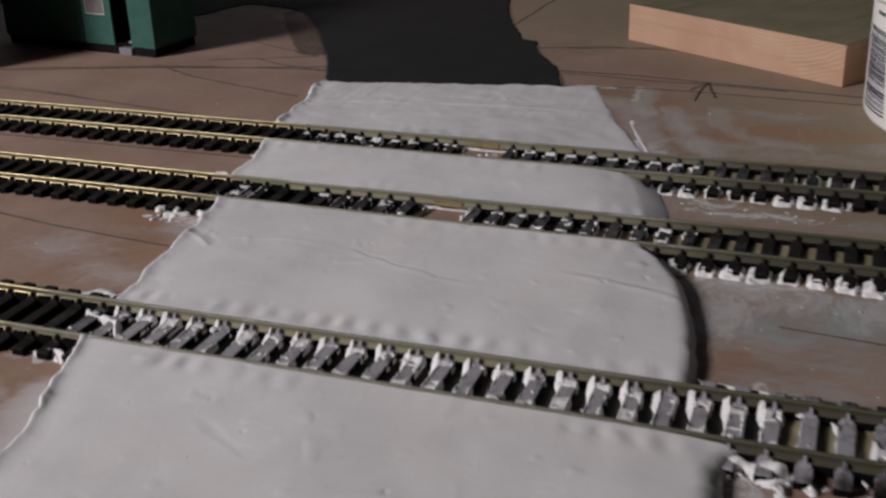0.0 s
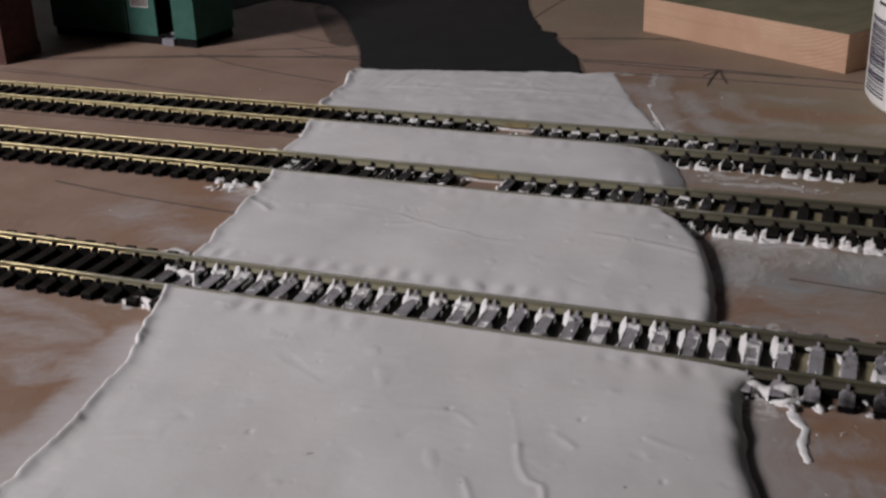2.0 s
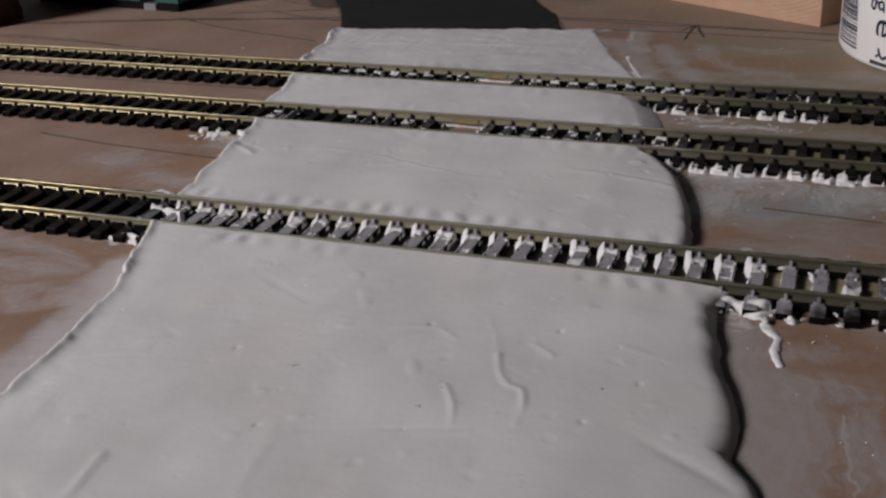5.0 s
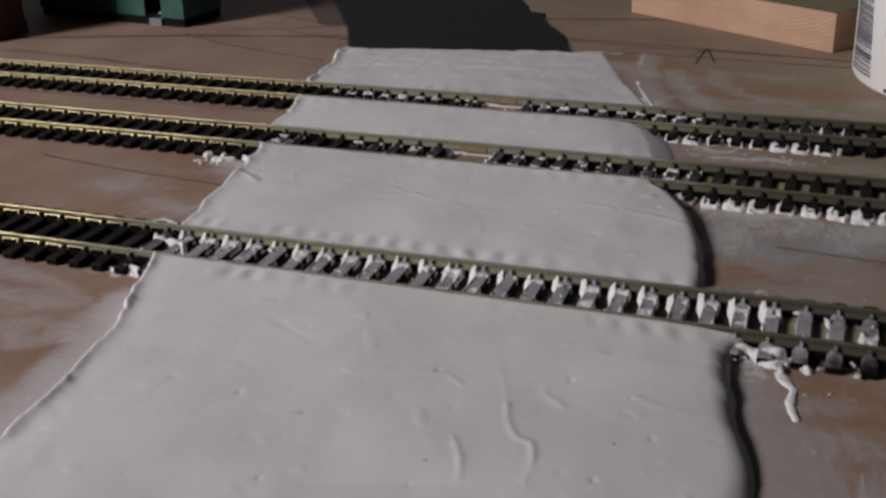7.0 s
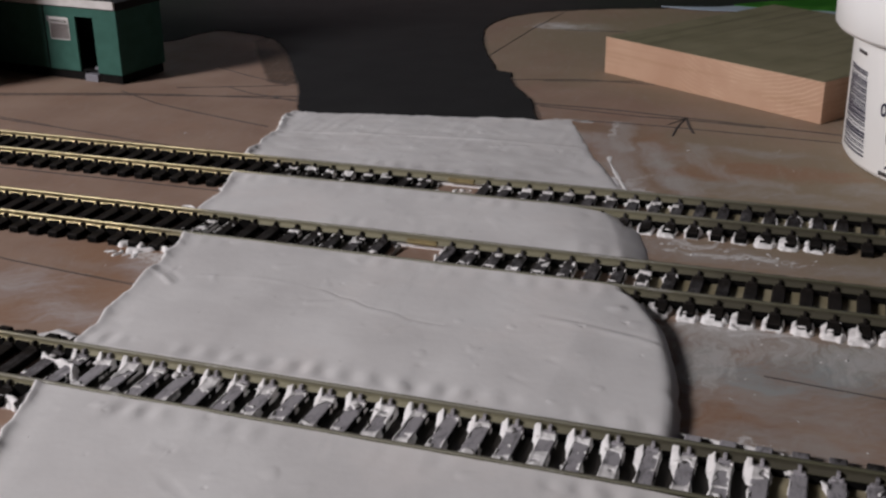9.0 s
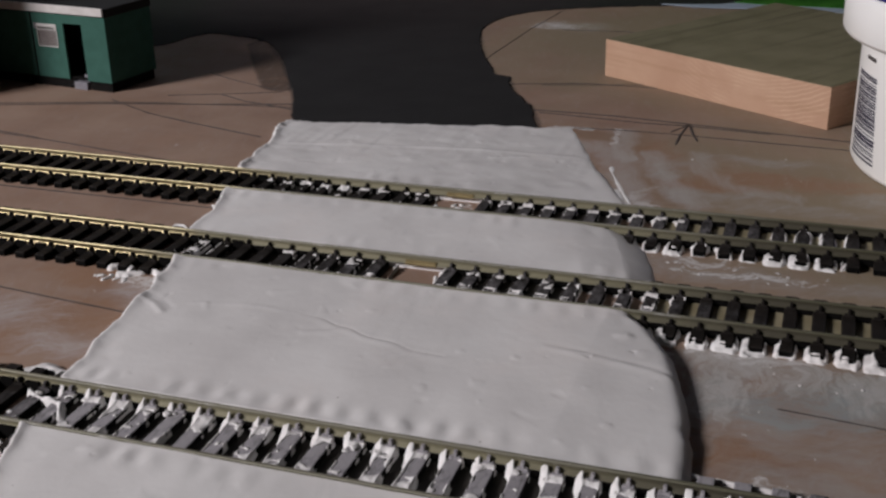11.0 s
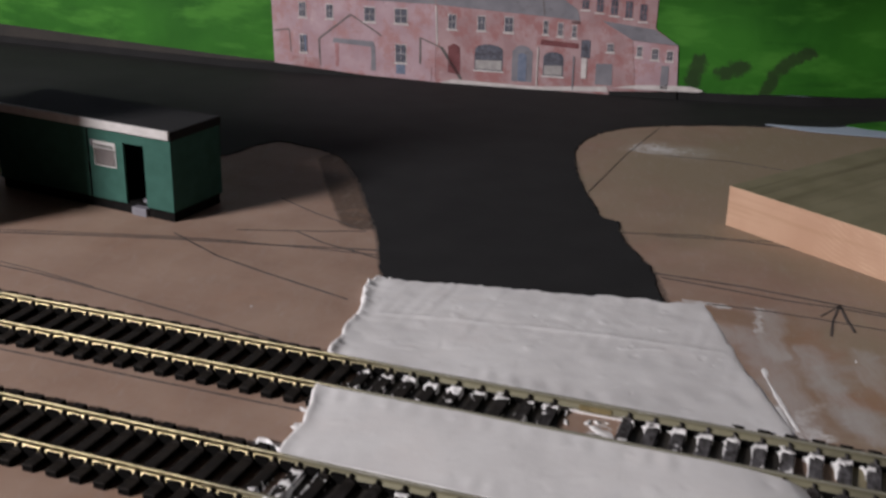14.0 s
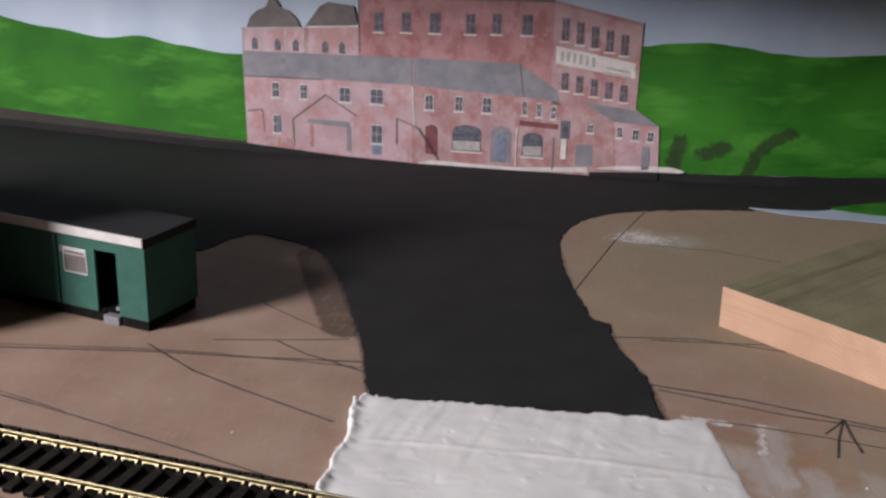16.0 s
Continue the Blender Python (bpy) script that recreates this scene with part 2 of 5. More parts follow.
M["filler"] = mat("wall_filler", (0.70, 0.685, 0.685), (0.80, 0.79, 0.79), 32, 0.85, bump=0.00005, bscale=500)
nl = Nodes(M["filler"])
nl.mix(nl.ramp(nl.noise(26, 5), 0.50, 0.72, (0, 0.7)), (0.79, 0.755, 0.745))
nl.mix(nl.ramp(nl.noise(95, 6, (1.6, 0.35, 1), 0.7, 0.25), 0.56, 0.74, (0, 0.5)), (0.655, 0.645, 0.645))
nl.mix(nl.ramp(nl.noise(420, 3, (1, 1, 1), 0.6), 0.735, 0.765, (0, 0.75)), (0.24, 0.215, 0.205))
M["tarmac"] = mat("black_road_paint", (0.0122, 0.0120, 0.0128), (0.0168, 0.0165, 0.0173), 50, 0.85, bump=0.0001, bscale=500, spec=0.3)
M["sleeper"] = mat("black_plastic", (0.010, 0.0085, 0.0078), (0.019, 0.0155, 0.0135), 300, 0.7, bump=0.0001, bscale=1500, spec=0.14)
nf = Nodes(M["sleeper"])
film = nf.math("MULTIPLY", nf.math("MAXIMUM", nf.math("MINIMUM", nf.math("MULTIPLY", nf.spot(0.042, -0.087, 0.108, 0.028), 2.2), 1.0), nf.math("MULTIPLY", nf.math("MAXIMUM", nf.spot(0.03, 0.0, 0.11, 0.02), nf.spot(0.05, 0.0543, 0.12, 0.02)), 0.50)), nf.noise(700, 6, (1, 0.45, 1), 0.7))
nf.mix(nf.ramp(film, 0.12, 0.55, (0, 0.92)), (0.39, 0.375, 0.40))
# near-black copy of the sleeper plastic, with the shade of the gaps put into its colour
M["strip"] = mat("shaded_black_plastic", (0.003, 0.0028, 0.0027), (0.005, 0.0046, 0.0044), 300, 0.9, spec=0.08)
M["rail"] = mat("nickel_silver", (0.17, 0.145, 0.085), (0.26, 0.225, 0.135), 400, 0.5, 1.0, bump=0.00004, bscale=1200)
nr = Nodes(M["rail"])
sx = nr.sep()
worn = nr.ramp(nr.math("ADD", sx[0], nr.math("MULTIPLY", nr.noise(60, 4), 0.03)), -0.065, -0.035)
nr.mix(worn, (0.205, 0.196, 0.150))
nr.mix(nr.math("MULTIPLY", worn, nr.ramp(nr.noise(420, 5, (0.3, 1, 1), 0.7), 0.56, 0.70, (0, 0.7))), (0.45, 0.44, 0.42))
nr.mix(nr.ramp(nr.math("ADD", sx[0], nr.math("MULTIPLY", nr.noise(90, 4), 0.04)), 0.075, 0.135, (0, 0.85)), (0.070, 0.068, 0.036))
nr.l.new(nr.ramp(worn, 0, 1, (1.0, 0.25)), nr.b.inputs["Metallic"])
nr.l.new(nr.ramp(worn, 0, 1, (0.44, 0.6)), nr.b.inputs["Roughness"])
M["rail_web"] = mat("rail_web", (0.25, 0.205, 0.115), (0.36, 0.30, 0.18), 400, 0.42, 1.0, bump=0.00004, bscale=1200)
nq = Nodes(M["rail_web"])
sq = nq.sep()
dull = nq.ramp(nq.math("ADD", sq[0], nq.math("MULTIPLY", nq.noise(60, 4), 0.03)), -0.065, -0.035)
nq.mix(dull, (0.190, 0.176, 0.112))
nq.mix(nq.ramp(nq.math("ADD", sq[0], nq.math("MULTIPLY", nq.noise(90, 4), 0.04)), 0.060, 0.120, (0, 0.9)), (0.045, 0.040, 0.026))
nq.l.new(nq.ramp(dull, 0, 1, (1.0, 0.2)), nq.b.inputs["Metallic"])
nq.l.new(nq.ramp(dull, 0, 1, (0.42, 0.65)), nq.b.inputs["Roughness"])
M["glue"] = mat("dried_glue_film", (0.25, 0.215, 0.130), (0.34, 0.300, 0.200), 120, 0.55, bump=0.0001, bscale=700)
M["brass"] = mat("dull_brass", (0.20, 0.16, 0.08), (0.30, 0.24, 0.12), 500, 0.55, 0.5)
M["pencil"] = mat("pencil_graphite", (0.030, 0.028, 0.029), (0.075, 0.064, 0.060), 300, 0.5)
M["wood_end"] = mat("sawn_softwood", (0.455, 0.278, 0.186), (0.53, 0.345, 0.238), 30, 0.75, bump=0.00015, bscale=900)
nw = Nodes(M["wood_end"])
nw.mix(nw.ramp(nw.noise(36, 5, (0.45, 1, 9.0), 0.55, -0.572), 0.50, 0.70, (0, 0.28)), (0.36, 0.212, 0.120))
nw.mix(nw.ramp(nw.noise(160, 4, (0.3, 1, 5.0), 0.6, -0.572), 0.55, 0.75, (0, 0.3)), (0.64, 0.45, 0.32))
# growth rings on the sawn end
sw = nw.sep()
uu = nw.math("SUBTRACT", nw.math("MULTIPLY", nw.math("SUBTRACT", sw[0], 0.0138), 0.8406), nw.math("MULTIPLY", nw.math("SUBTRACT", sw[1], 0.2349), 0.5417))
du, dz = nw.math("SUBTRACT", uu, 0.078), nw.math("MULTIPLY", nw.math("SUBTRACT", sw[2], 0.040), 1.5)
dist = nw.math("ADD", nw.math("POWER", nw.math("ADD", nw.math("MULTIPLY", du, du), nw.math("MULTIPLY", dz, dz)), 0.5), nw.math("MULTIPLY", nw.noise(90, 4), 0.004))
ring_fac = nw.ramp(nw.math("SINE", nw.math("MULTIPLY", dist, 2600)), 0.1, 1.0, (0, 0.4))
nw.mix(nw.math("MULTIPLY", ring_fac, nw.math("MULTIPLY", nw.ramp(uu, 0.035, 0.065), nw.ramp(nw.noise(60, 3), 0.38, 0.6))), (0.66, 0.47, 0.33))
M["wood_top"] = mat("weathered_wood", (0.185, 0.168, 0.095), (0.235, 0.212, 0.128), 60, 0.7, bump=0.0002, bscale=700)
nt = Nodes(M["wood_top"])
nt.mix(nt.ramp(nt.noise(30, 4, (4.0, 0.14, 1), 0.55, -0.572), 0.50, 0.64, (0, 0.7)), (0.120, 0.104, 0.054))
nt.mix(nt.ramp(nt.noise(60, 3, (5.0, 0.07, 1), 0.5, -0.572), 0.60, 0.70, (0, 0.75)), (0.075, 0.062, 0.030))
# brown of the backdrop strip; also paints shade into the sleeper gaps
M["thin_brown"] = mat("brown_paint_and_gap_shade", (0.0165, 0.0140, 0.0122), (0.026, 0.0210, 0.0170), 90, 0.7)
M["pane"] = mat("dusty_pink_pane", (0.085, 0.058, 0.060), (0.12, 0.082, 0.082), 300, 0.5)
M["green_paint"] = mat("cabin_green", (0.036, 0.098, 0.079), (0.044, 0.115, 0.094), 200, 0.85, bump=0.00004, bscale=900, spec=0.12)
M["black_paint"] = mat("matt_black", (0.007, 0.007, 0.007), (0.013, 0.012, 0.0115), 250, 0.95, spec=0.05)
M["grey_trim"] = mat("pale_grey_trim", (0.50, 0.48, 0.47), (0.58, 0.56, 0.55), 300, 0.6)
M["white_plastic"] = mat("white_tub_plastic", (0.87, 0.87, 0.86), (0.90, 0.90, 0.89), 30, 0.35)
M["ink"] = mat("dark_blue_ink", (0.012, 0.011, 0.035), (0.02, 0.018, 0.05), 300, 0.5)
M["blue_plastic"] = mat("blue_lid", (0.02, 0.025, 0.28), (0.025, 0.03, 0.32), 60, 0.4)
M["hill"] = mat("green_poster_paint", (0.016, 0.105, 0.008), (0.032, 0.165, 0.014), 22, 0.7, bump=0.0003, bscale=120, spec=0.25)
nh = Nodes(M["hill"])
nh.mix(nh.ramp(nh.noise(30, 6, (0.7, 0.7, 2.6), 0.6), 0.48, 0.66, (0, 0.85)), (0.058, 0.225, 0.026))
nh.mix(nh.ramp(nh.noise(55, 5, (0.35, 0.35, 2.2), 0.6), 0.58, 0.76, (0, 0.6)), (0.010, 0.075, 0.006))
nh.warp(260, 0.006)
bl = nh.math("MAXIMUM", nh.line([(0.0075, 0.004), (0.0120, 0.018), (0.0205, 0.0265), (0.0295, 0.0300)], 0.0050, 2), nh.math("MAXIMUM", nh.line([(-0.0320, 0.0110), (-0.0290, 0.0230)], 0.0060, 2), nh.line([(-0.0150, 0.0175), (-0.0060, 0.0210)], 0.0066, 2)))
nh.mix(nh.patch(bl, nh.noise(420), 0.25, 0.85, 1.2, 0.78), (0.020, 0.026, 0.014))
M["sky"] = mat("pale_sky_paint", (0.33, 0.40, 0.52), (0.46, 0.53, 0.63), 12, 0.7)
M["brick_print"] = mat("brick_print", (0.325, 0.198, 0.206), (0.420, 0.290, 0.302), 70, 0.6)
M["brick_dark"] = mat("brick_print_deep", (0.315, 0.142, 0.150), (0.40, 0.212, 0.222), 70, 0.6)
M["brick_pale"] = mat("brick_print_pale", (0.385, 0.255, 0.286), (0.475, 0.345, 0.382), 70, 0.6)
for k_, c_ in (("brick_print", (0.315, 0.130, 0.128)), ("brick_dark", (0.265, 0.098, 0.100)), ("brick_pale", (0.385, 0.198, 0.196))):
    nk = Nodes(M[k_])
    nk.mix(nk.ramp(nk.noise(75, 7, (1, 1, 0.8), 0.72), 0.46, 0.62, (0, 0.85)), c_)
    nk.mix(nk.ramp(nk.noise(210, 5, (1, 1, 1.6), 0.7), 0.60, 0.72, (0, 0.5)), (0.20, 0.085, 0.090))
    nk.mix(nk.ramp(nk.noise(160, 5, (1.4, 1.4, 0.8), 0.7), 0.58, 0.74, (0, 0.5)), (0.56, 0.43, 0.435))
M["slate"] = mat("slate_print", (0.165, 0.162, 0.188), (0.225, 0.218, 0.245), 90, 0.65)
M["slate_dark"] = mat("slate_print_deep", (0.10, 0.085, 0.085), (0.15, 0.13, 0.125), 90, 0.65)
ns = Nodes(M["slate"])
ns.mix(ns.ramp(ns.noise(130, 6, (1, 1, 1.5), 0.7), 0.55, 0.72, (0, 0.6)), (0.10, 0.095, 0.105))
ns.mix(ns.ramp(ns.noise(60, 5), 0.55, 0.75, (0, 0.5)), (0.27, 0.25, 0.26))
M["red_print"] = mat("deep_red_print", (0.13, 0.035, 0.040), (0.20, 0.065, 0.070), 200, 0.6)
M["grey_print"] = mat("grey_letter_print", (0.30, 0.28, 0.28), (0.40, 0.38, 0.37), 300, 0.6)
M["glass_print"] = mat("window_print", (0.055, 0.054, 0.070), (0.13, 0.133, 0.170), 500, 0.5)
M["pale_print"] = mat("pale_stone_print", (0.50, 0.46, 0.45), (0.62, 0.58, 0.57), 200, 0.6)
M["blue_door"] = mat("blue_door_print", (0.12, 0.15, 0.22), (0.18, 0.21, 0.29), 300, 0.6)
M["wall"] = mat("room_plaster", (0.022, 0.021, 0.020), (0.032, 0.031, 0.030), 3, 0.9)
M["floor"] = mat("room_floor", (0.035, 0.028, 0.022), (0.05, 0.04, 0.03), 5, 0.7)
M["redbrick"] = mat("dark_red_brick", (0.055, 0.017, 0.013), (0.085, 0.030, 0.023), 250, 0.75, bump=0.0002, bscale=700)

# ---- building helpers ----
def mesh_of(name, bm, material, smooth=False):
    me = bpy.data.meshes.new(name)
    bmesh.ops.recalc_face_normals(bm, faces=bm.faces)
    bm.to_mesh(me)
    bm.free()
    if smooth:
        me.shade_smooth()
    me.materials.append(material)
    return me


def part(name, bm, material, parent, label="", smooth=False):
    ob = new(name, bm if isinstance(bm, bpy.types.Mesh) else mesh_of(name, bm, material, smooth))
    ob.parent = parent
    return tagged(ob, label)


def thing(name, m, label, category, group="", kind=""):
    ob = new(name)
    ob.matrix_world = m
    ob.empty_display_size = 0.01
    return tagged(ob, label, category, group, kind)


def box(x0, y0, z0, x1, y1, z1, bevel=0.0, bm=None):
    bm = bm or bmesh.new()
    q = bmesh.ops.create_cube(bm, size=1, matrix=Matrix.LocRotScale(((x0 + x1) / 2, (y0 + y1) / 2, (z0 + z1) / 2), None, (x1 - x0, y1 - y0, z1 - z0)))
    if bevel:
        es = list({e for v in q["verts"] for e in v.link_edges})
        bmesh.ops.bevel(bm, geom=es, offset=bevel, segments=2, affect="EDGES", profile=0.5)
    return bm


def slab(points, z0, z1, bm=None):
    """An upright prism over the outline points (x, y)."""
    bm = bm or bmesh.new()
    lo = [bm.verts.new((x, y, z0)) for x, y in points]
    hi = [bm.verts.new((x, y, z1)) for x, y in points]
    bm.faces.new(hi), bm.faces.new(lo[::-1])
    for i in range(len(points)):
        j = (i + 1) % len(points)
        bm.faces.new((lo[i], lo[j], hi[j], hi[i]))
    return bm


def card(points, front, back, bm=None):
    """A prism over an outline (u, v) on an upright sheet: u to x, v to z, from y = front to y = back."""
    bm = bm or bmesh.new()
    a = [bm.verts.new((u, front, v)) for u, v in points]
    b = [bm.verts.new((u, back, v)) for u, v in points]
    bm.faces.new(a), bm.faces.new(b[::-1])
    for i in range(len(points)):
        j = (i + 1) % len(points)
        bm.faces.new((a[i], b[i], b[j], a[j]))
    return bm


TABLES = {}


def lattice(n, seed):
    if seed not in TABLES:
        TABLES[seed] = np.random.default_rng(seed).random((n, n))
    return TABLES[seed]


def vnoise(x, y, freq, seed):
    """Smooth value noise, -1 to 1, over arrays."""
    tab = lattice(256, seed)
    u, v = x * freq + 1000.3, y * freq + 1000.7
    i, j = np.floor(u).astype(int), np.floor(v).astype(int)
    a, b = u - i, v - j
    a, b = a * a * (3 - 2 * a), b * b * (3 - 2 * b)
    f = lambda p, q: tab[p % 256, q % 256]
    return 2 * ((f(i, j) * (1 - a) + f(i + 1, j) * a) * (1 - b) + (f(i, j + 1) * (1 - a) + f(i + 1, j + 1) * a) * b) - 1


def grid_mesh(name, X, Y, Z, material, smooth=True, floor=None):
    """A sheet over a grid; with floor, only where it rises above that height."""
    r, c = X.shape
    me = bpy.data.meshes.new(name)
    k = np.arange(r * c).reshape(r, c)
    quads = np.stack([k[:-1, :-1], k[:-1, 1:], k[1:, 1:], k[1:, :-1]], -1).reshape(-1, 4)
    co = np.stack([X, Y, Z], -1).reshape(-1, 3)
    if floor is not None:
        quads = quads[(co[quads, 2] > floor).any(1)]
        used, quads = np.unique(quads, return_inverse=True)
        co, quads = co[used], quads.reshape(-1, 4)
    me.from_pydata(co.tolist(), [], quads.tolist())
    if smooth:
        me.shade_smooth()
    me.materials.append(material)
    return me


# ---- the room and the board ----
def structure(name, bm, material, label, category="wall"):
    return tagged(new(name, mesh_of(name, bm, material)), label, category, "", "structure")


structure("floor", box(-2.1, -1.0, -0.062, 1.7, 1.5, -0.012), M["floor"], "plain brown room floor under the layout board", "floor")
structure("ceiling", box(-2.1, -1.0, 1.9, 1.7, 1.5, 1.95), M["wall"], "plain room ceiling", "ceiling")
structure("wall_north", box(-2.1, 1.4, -0.012, 1.7, 1.5, 1.9), M["wall"], "plain room wall behind the backdrop")
structure("wall_east", box(1.6, -0.9, -0.012, 1.7, 1.4, 1.9), M["wall"], "plain room wall")
structure("wall_west", box(-2.1, -0.9, -0.012, -2.0, 1.4, 1.9), M["wall"], "plain room wall beside the window")
ws = box(-2.1, -1.0, -0.012, 1.7, -0.9, 0.52)
box(-2.1, -1.0, 0.77, 1.7, -0.9, 1.9, bm=ws)
box(-2.1, -1.0, 0.52, -1.03, -0.9, 0.77, bm=ws)
box(-0.77, -1.0, 0.52, 1.7, -0.9, 0.77, bm=ws)
structure("wall_south", ws, M["wall"], "plain room wall with a small window opening")
ground = structure("ground", box(-1.2, -0.55, -0.012, 1.2, 0.95, 0.0), M["board"], "tan hardboard layout baseboard with pencil lines and filler smears", "baseboard")


def ribbon(pts, width, z, seed=0):
    """A thin drawn line along points on the board."""
    bm = bmesh.new()
    rng = random.Random(seed)
    P = [Vector((*p, 0)) for p in pts]
    fine = []
    for a, b in zip(P, P[1:]):
        n = max(2, int((b - a).length / 0.004))
        fine += [a.lerp(b, i / n) for i in range(n)]
    fine.append(P[-1])
    rows = []
    for i, p in enumerate(fine):
        d = (fine[min(i + 1, len(fine) - 1)] - fine[max(i - 1, 0)]).normalized()
        s = Vector((-d.y, d.x, 0)) * width * 0.5 * rng.uniform(0.6, 1.2)
        rows.append([bm.verts.new((q.x, q.y, zz)) for q, zz in ((p - s, 0), (p - s, z), (p + s, z), (p + s, 0))])
    for a, b in zip(rows, rows[1:]):
        for k in range(3):
            bm.faces.new((a[k], a[k + 1], b[k + 1], b[k]))
    return bm


LINES = [
    ([(-0.34, 0.085), (-0.227, 0.121), (-0.178, 0.136), (-0.139, 0.145), (-0.100, 0.1555)], 0.0008),
    ([(-0.34, 0.088), (-0.228, 0.1235), (-0.180, 0.1375), (-0.150, 0.1440)], 0.0004),
    ([(-0.160, 0.154), (-0.133, 0.164), (-0.114, 0.172)], 0.0004),
    ([(-0.180, 0.142), (-0.153, 0.1275), (-0.130, 0.120), (-0.093, 0.1095)], 0.0006),
    ([(-0.138, 0.1615), (-0.123, 0.1540), (-0.112, 0.1515), (-0.098, 0.1475)], 0.0007),
    ([(-0.149, 0.1435), (-0.124, 0.1475), (-0.099, 0.1505)], 0.0003),
    ([(-0.30, 0.094), (-0.202, 0.0892), (-0.171, 0.0850), (-0.126, 0.0775), (-0.092, 0.0715)], 0.0005),
    ([(-0.30, 0.100), (-0.204, 0.0915), (-0.176, 0.0865)], 0.0003),
    ([(-0.162, 0.195), (-0.142, 0.184), (-0.116, 0.173)], 0.0004),
    ([(-0.003, 0.1725), (0.029, 0.1720), (0.060, 0.1680), (0.116, 0.1606), (0.24, 0.149)], 0.0008),
    ([(0.000, 0.1695), (0.025, 0.1670), (0.042, 0.1650), (0.058, 0.1655), (0.090, 0.1625)], 0.0006),
    ([(0.018, 0.1520), (0.035, 0.1535), (0.054, 0.1535), (0.116, 0.1500), (0.24, 0.138)], 0.0004),
    ([(-0.024, 0.209), (0.007, 0.2185), (0.041, 0.2185)], 0.0005),
    ([(-0.009, 0.2115), (0.037, 0.2235)], 0.0004),
    ([(-0.0465, 0.253), (-0.043, 0.323), (-0.0370, 0.380)], 0.0003),
    ([(-0.026, 0.325), (0.005, 0.328), (0.033, 0.322)], 0.0003),
    ([(0.0595, 0.1685), (0.0580, 0.154), (0.0580, 0.1410)], 0.0008),
    ([(0.0595, 0.1685), (0.062, 0.157), (0.0650, 0.1470)], 0.0008),
    ([(0.0595, 0.1685), (0.0575, 0.163), (0.0540, 0.1560)], 0.0007),
    ([(-0.13, -0.028), (-0.101, -0.0330), (-0.081, -0.0352), (-0.057, -0.0375)], 0.0005),
    ([(0.104, -0.0390), (0.126, -0.0412), (0.20, -0.048)], 0.0002),
    ([(-0.40, 0.0365), (-0.073, 0.0365)], 0.0005),
    ([(-0.40, 0.0722), (-0.085, 0.0722)], 0.0003),
]
for i, (pts, w) in enumerate(LINES):
    part("pencil_line", ribbon(pts, w, 0.0002, i), M["pencil"], ground)

# ---- the painted road ----
def smooth_loop(pts, per=8, closed=False):
    """Catmull-Rom through points."""
    P = [Vector(p) for p in pts]
    n, out = len(P), []
    for i in range(n if closed else n - 1):
        g = lambda k: P[k % n] if closed else P[max(0, min(n - 1, k))]
        a, b, c, d = g(i - 1), g(i), g(i + 1), g(i + 2)
        for s in range(per):
            t = s / per
            out.append(0.5 * ((2 * b) + (c - a) * t + (2 * a - 5 * b + 4 * c - d) * t * t + (3 * b - a - 3 * c + d) * t ** 3))
    if not closed:
        out.append(P[-1])
    return [tuple(v) for v in out]


def ragged(pts, amount, freq, seed):
    a = np.array(pts)
    nx, ny = vnoise(a[:, 0], a[:, 1], freq, seed), vnoise(a[:, 0], a[:, 1], freq, seed + 1)
    return [(x + amount * p, y + amount * q) for (x, y), p, q in zip(pts, nx, ny)]


BACK = smooth_loop([(-1.1, 0.425), (-0.70, 0.420), (-0.48, 0.4185), (-0.36, 0.4155), (-0.2955, 0.4160), (-0.17, 0.4300), (-0.04, 0.4446), (0.02, 0.4560), (0.085, 0.4800), (0.30, 0.565), (0.9, 0.80)], 10)
road_left = ragged(smooth_loop([(-0.0885, 0.126), (-0.0909, 0.1341), (-0.1000, 0.152), (-0.1070, 0.1680), (-0.1230, 0.1960), (-0.1400, 0.2250), (-0.1570, 0.2500), (-0.1680, 0.2610), (-0.1850, 0.2685), (-0.2040, 0.2722), (-0.2110, 0.2590), (-0.2160, 0.2400), (-0.240, 0.232), (-0.30, 0.238), (-0.45, 0.262), (-0.70, 0.30)], 40), 0.0007, 300, 3)
road_left = ragged(road_left, 0.0005, 1100, 13)
road_right = ragged(smooth_loop([(0.006, 0.146), (0.0022, 0.1537), (-0.0056, 0.1770), (-0.0175, 0.196), (-0.0240, 0.2120), (-0.0262, 0.2200), (-0.0345, 0.2240), (-0.0400, 0.2380), (-0.0480, 0.255), (-0.0590, 0.2850), (-0.0655, 0.3060), (-0.0678, 0.3314), (-0.0616, 0.3559), (-0.0450, 0.3755), (-0.02, 0.389), (0.0013, 0.3977), (0.0489, 0.4117), (0.12, 0.425), (0.3, 0.46)], 40), 0.0008, 300, 7)
road_right = ragged(road_right, 0.0006, 1100, 17)
back_edge = [p for p in BACK if -0.7 <= p[0] <= 0.3]
outline = road_left + [(x, y - 0.0005) for x, y in back_edge] + road_right[::-1]
structure("road", slab(outline, 0.0, 0.0005), M["tarmac"], "matt black painted road curving across the board", "road")

# ---- the backdrop ----
BK = np.array(BACK)
yb = lambda x: float(np.interp(x, BK[:, 0], BK[:, 1]))


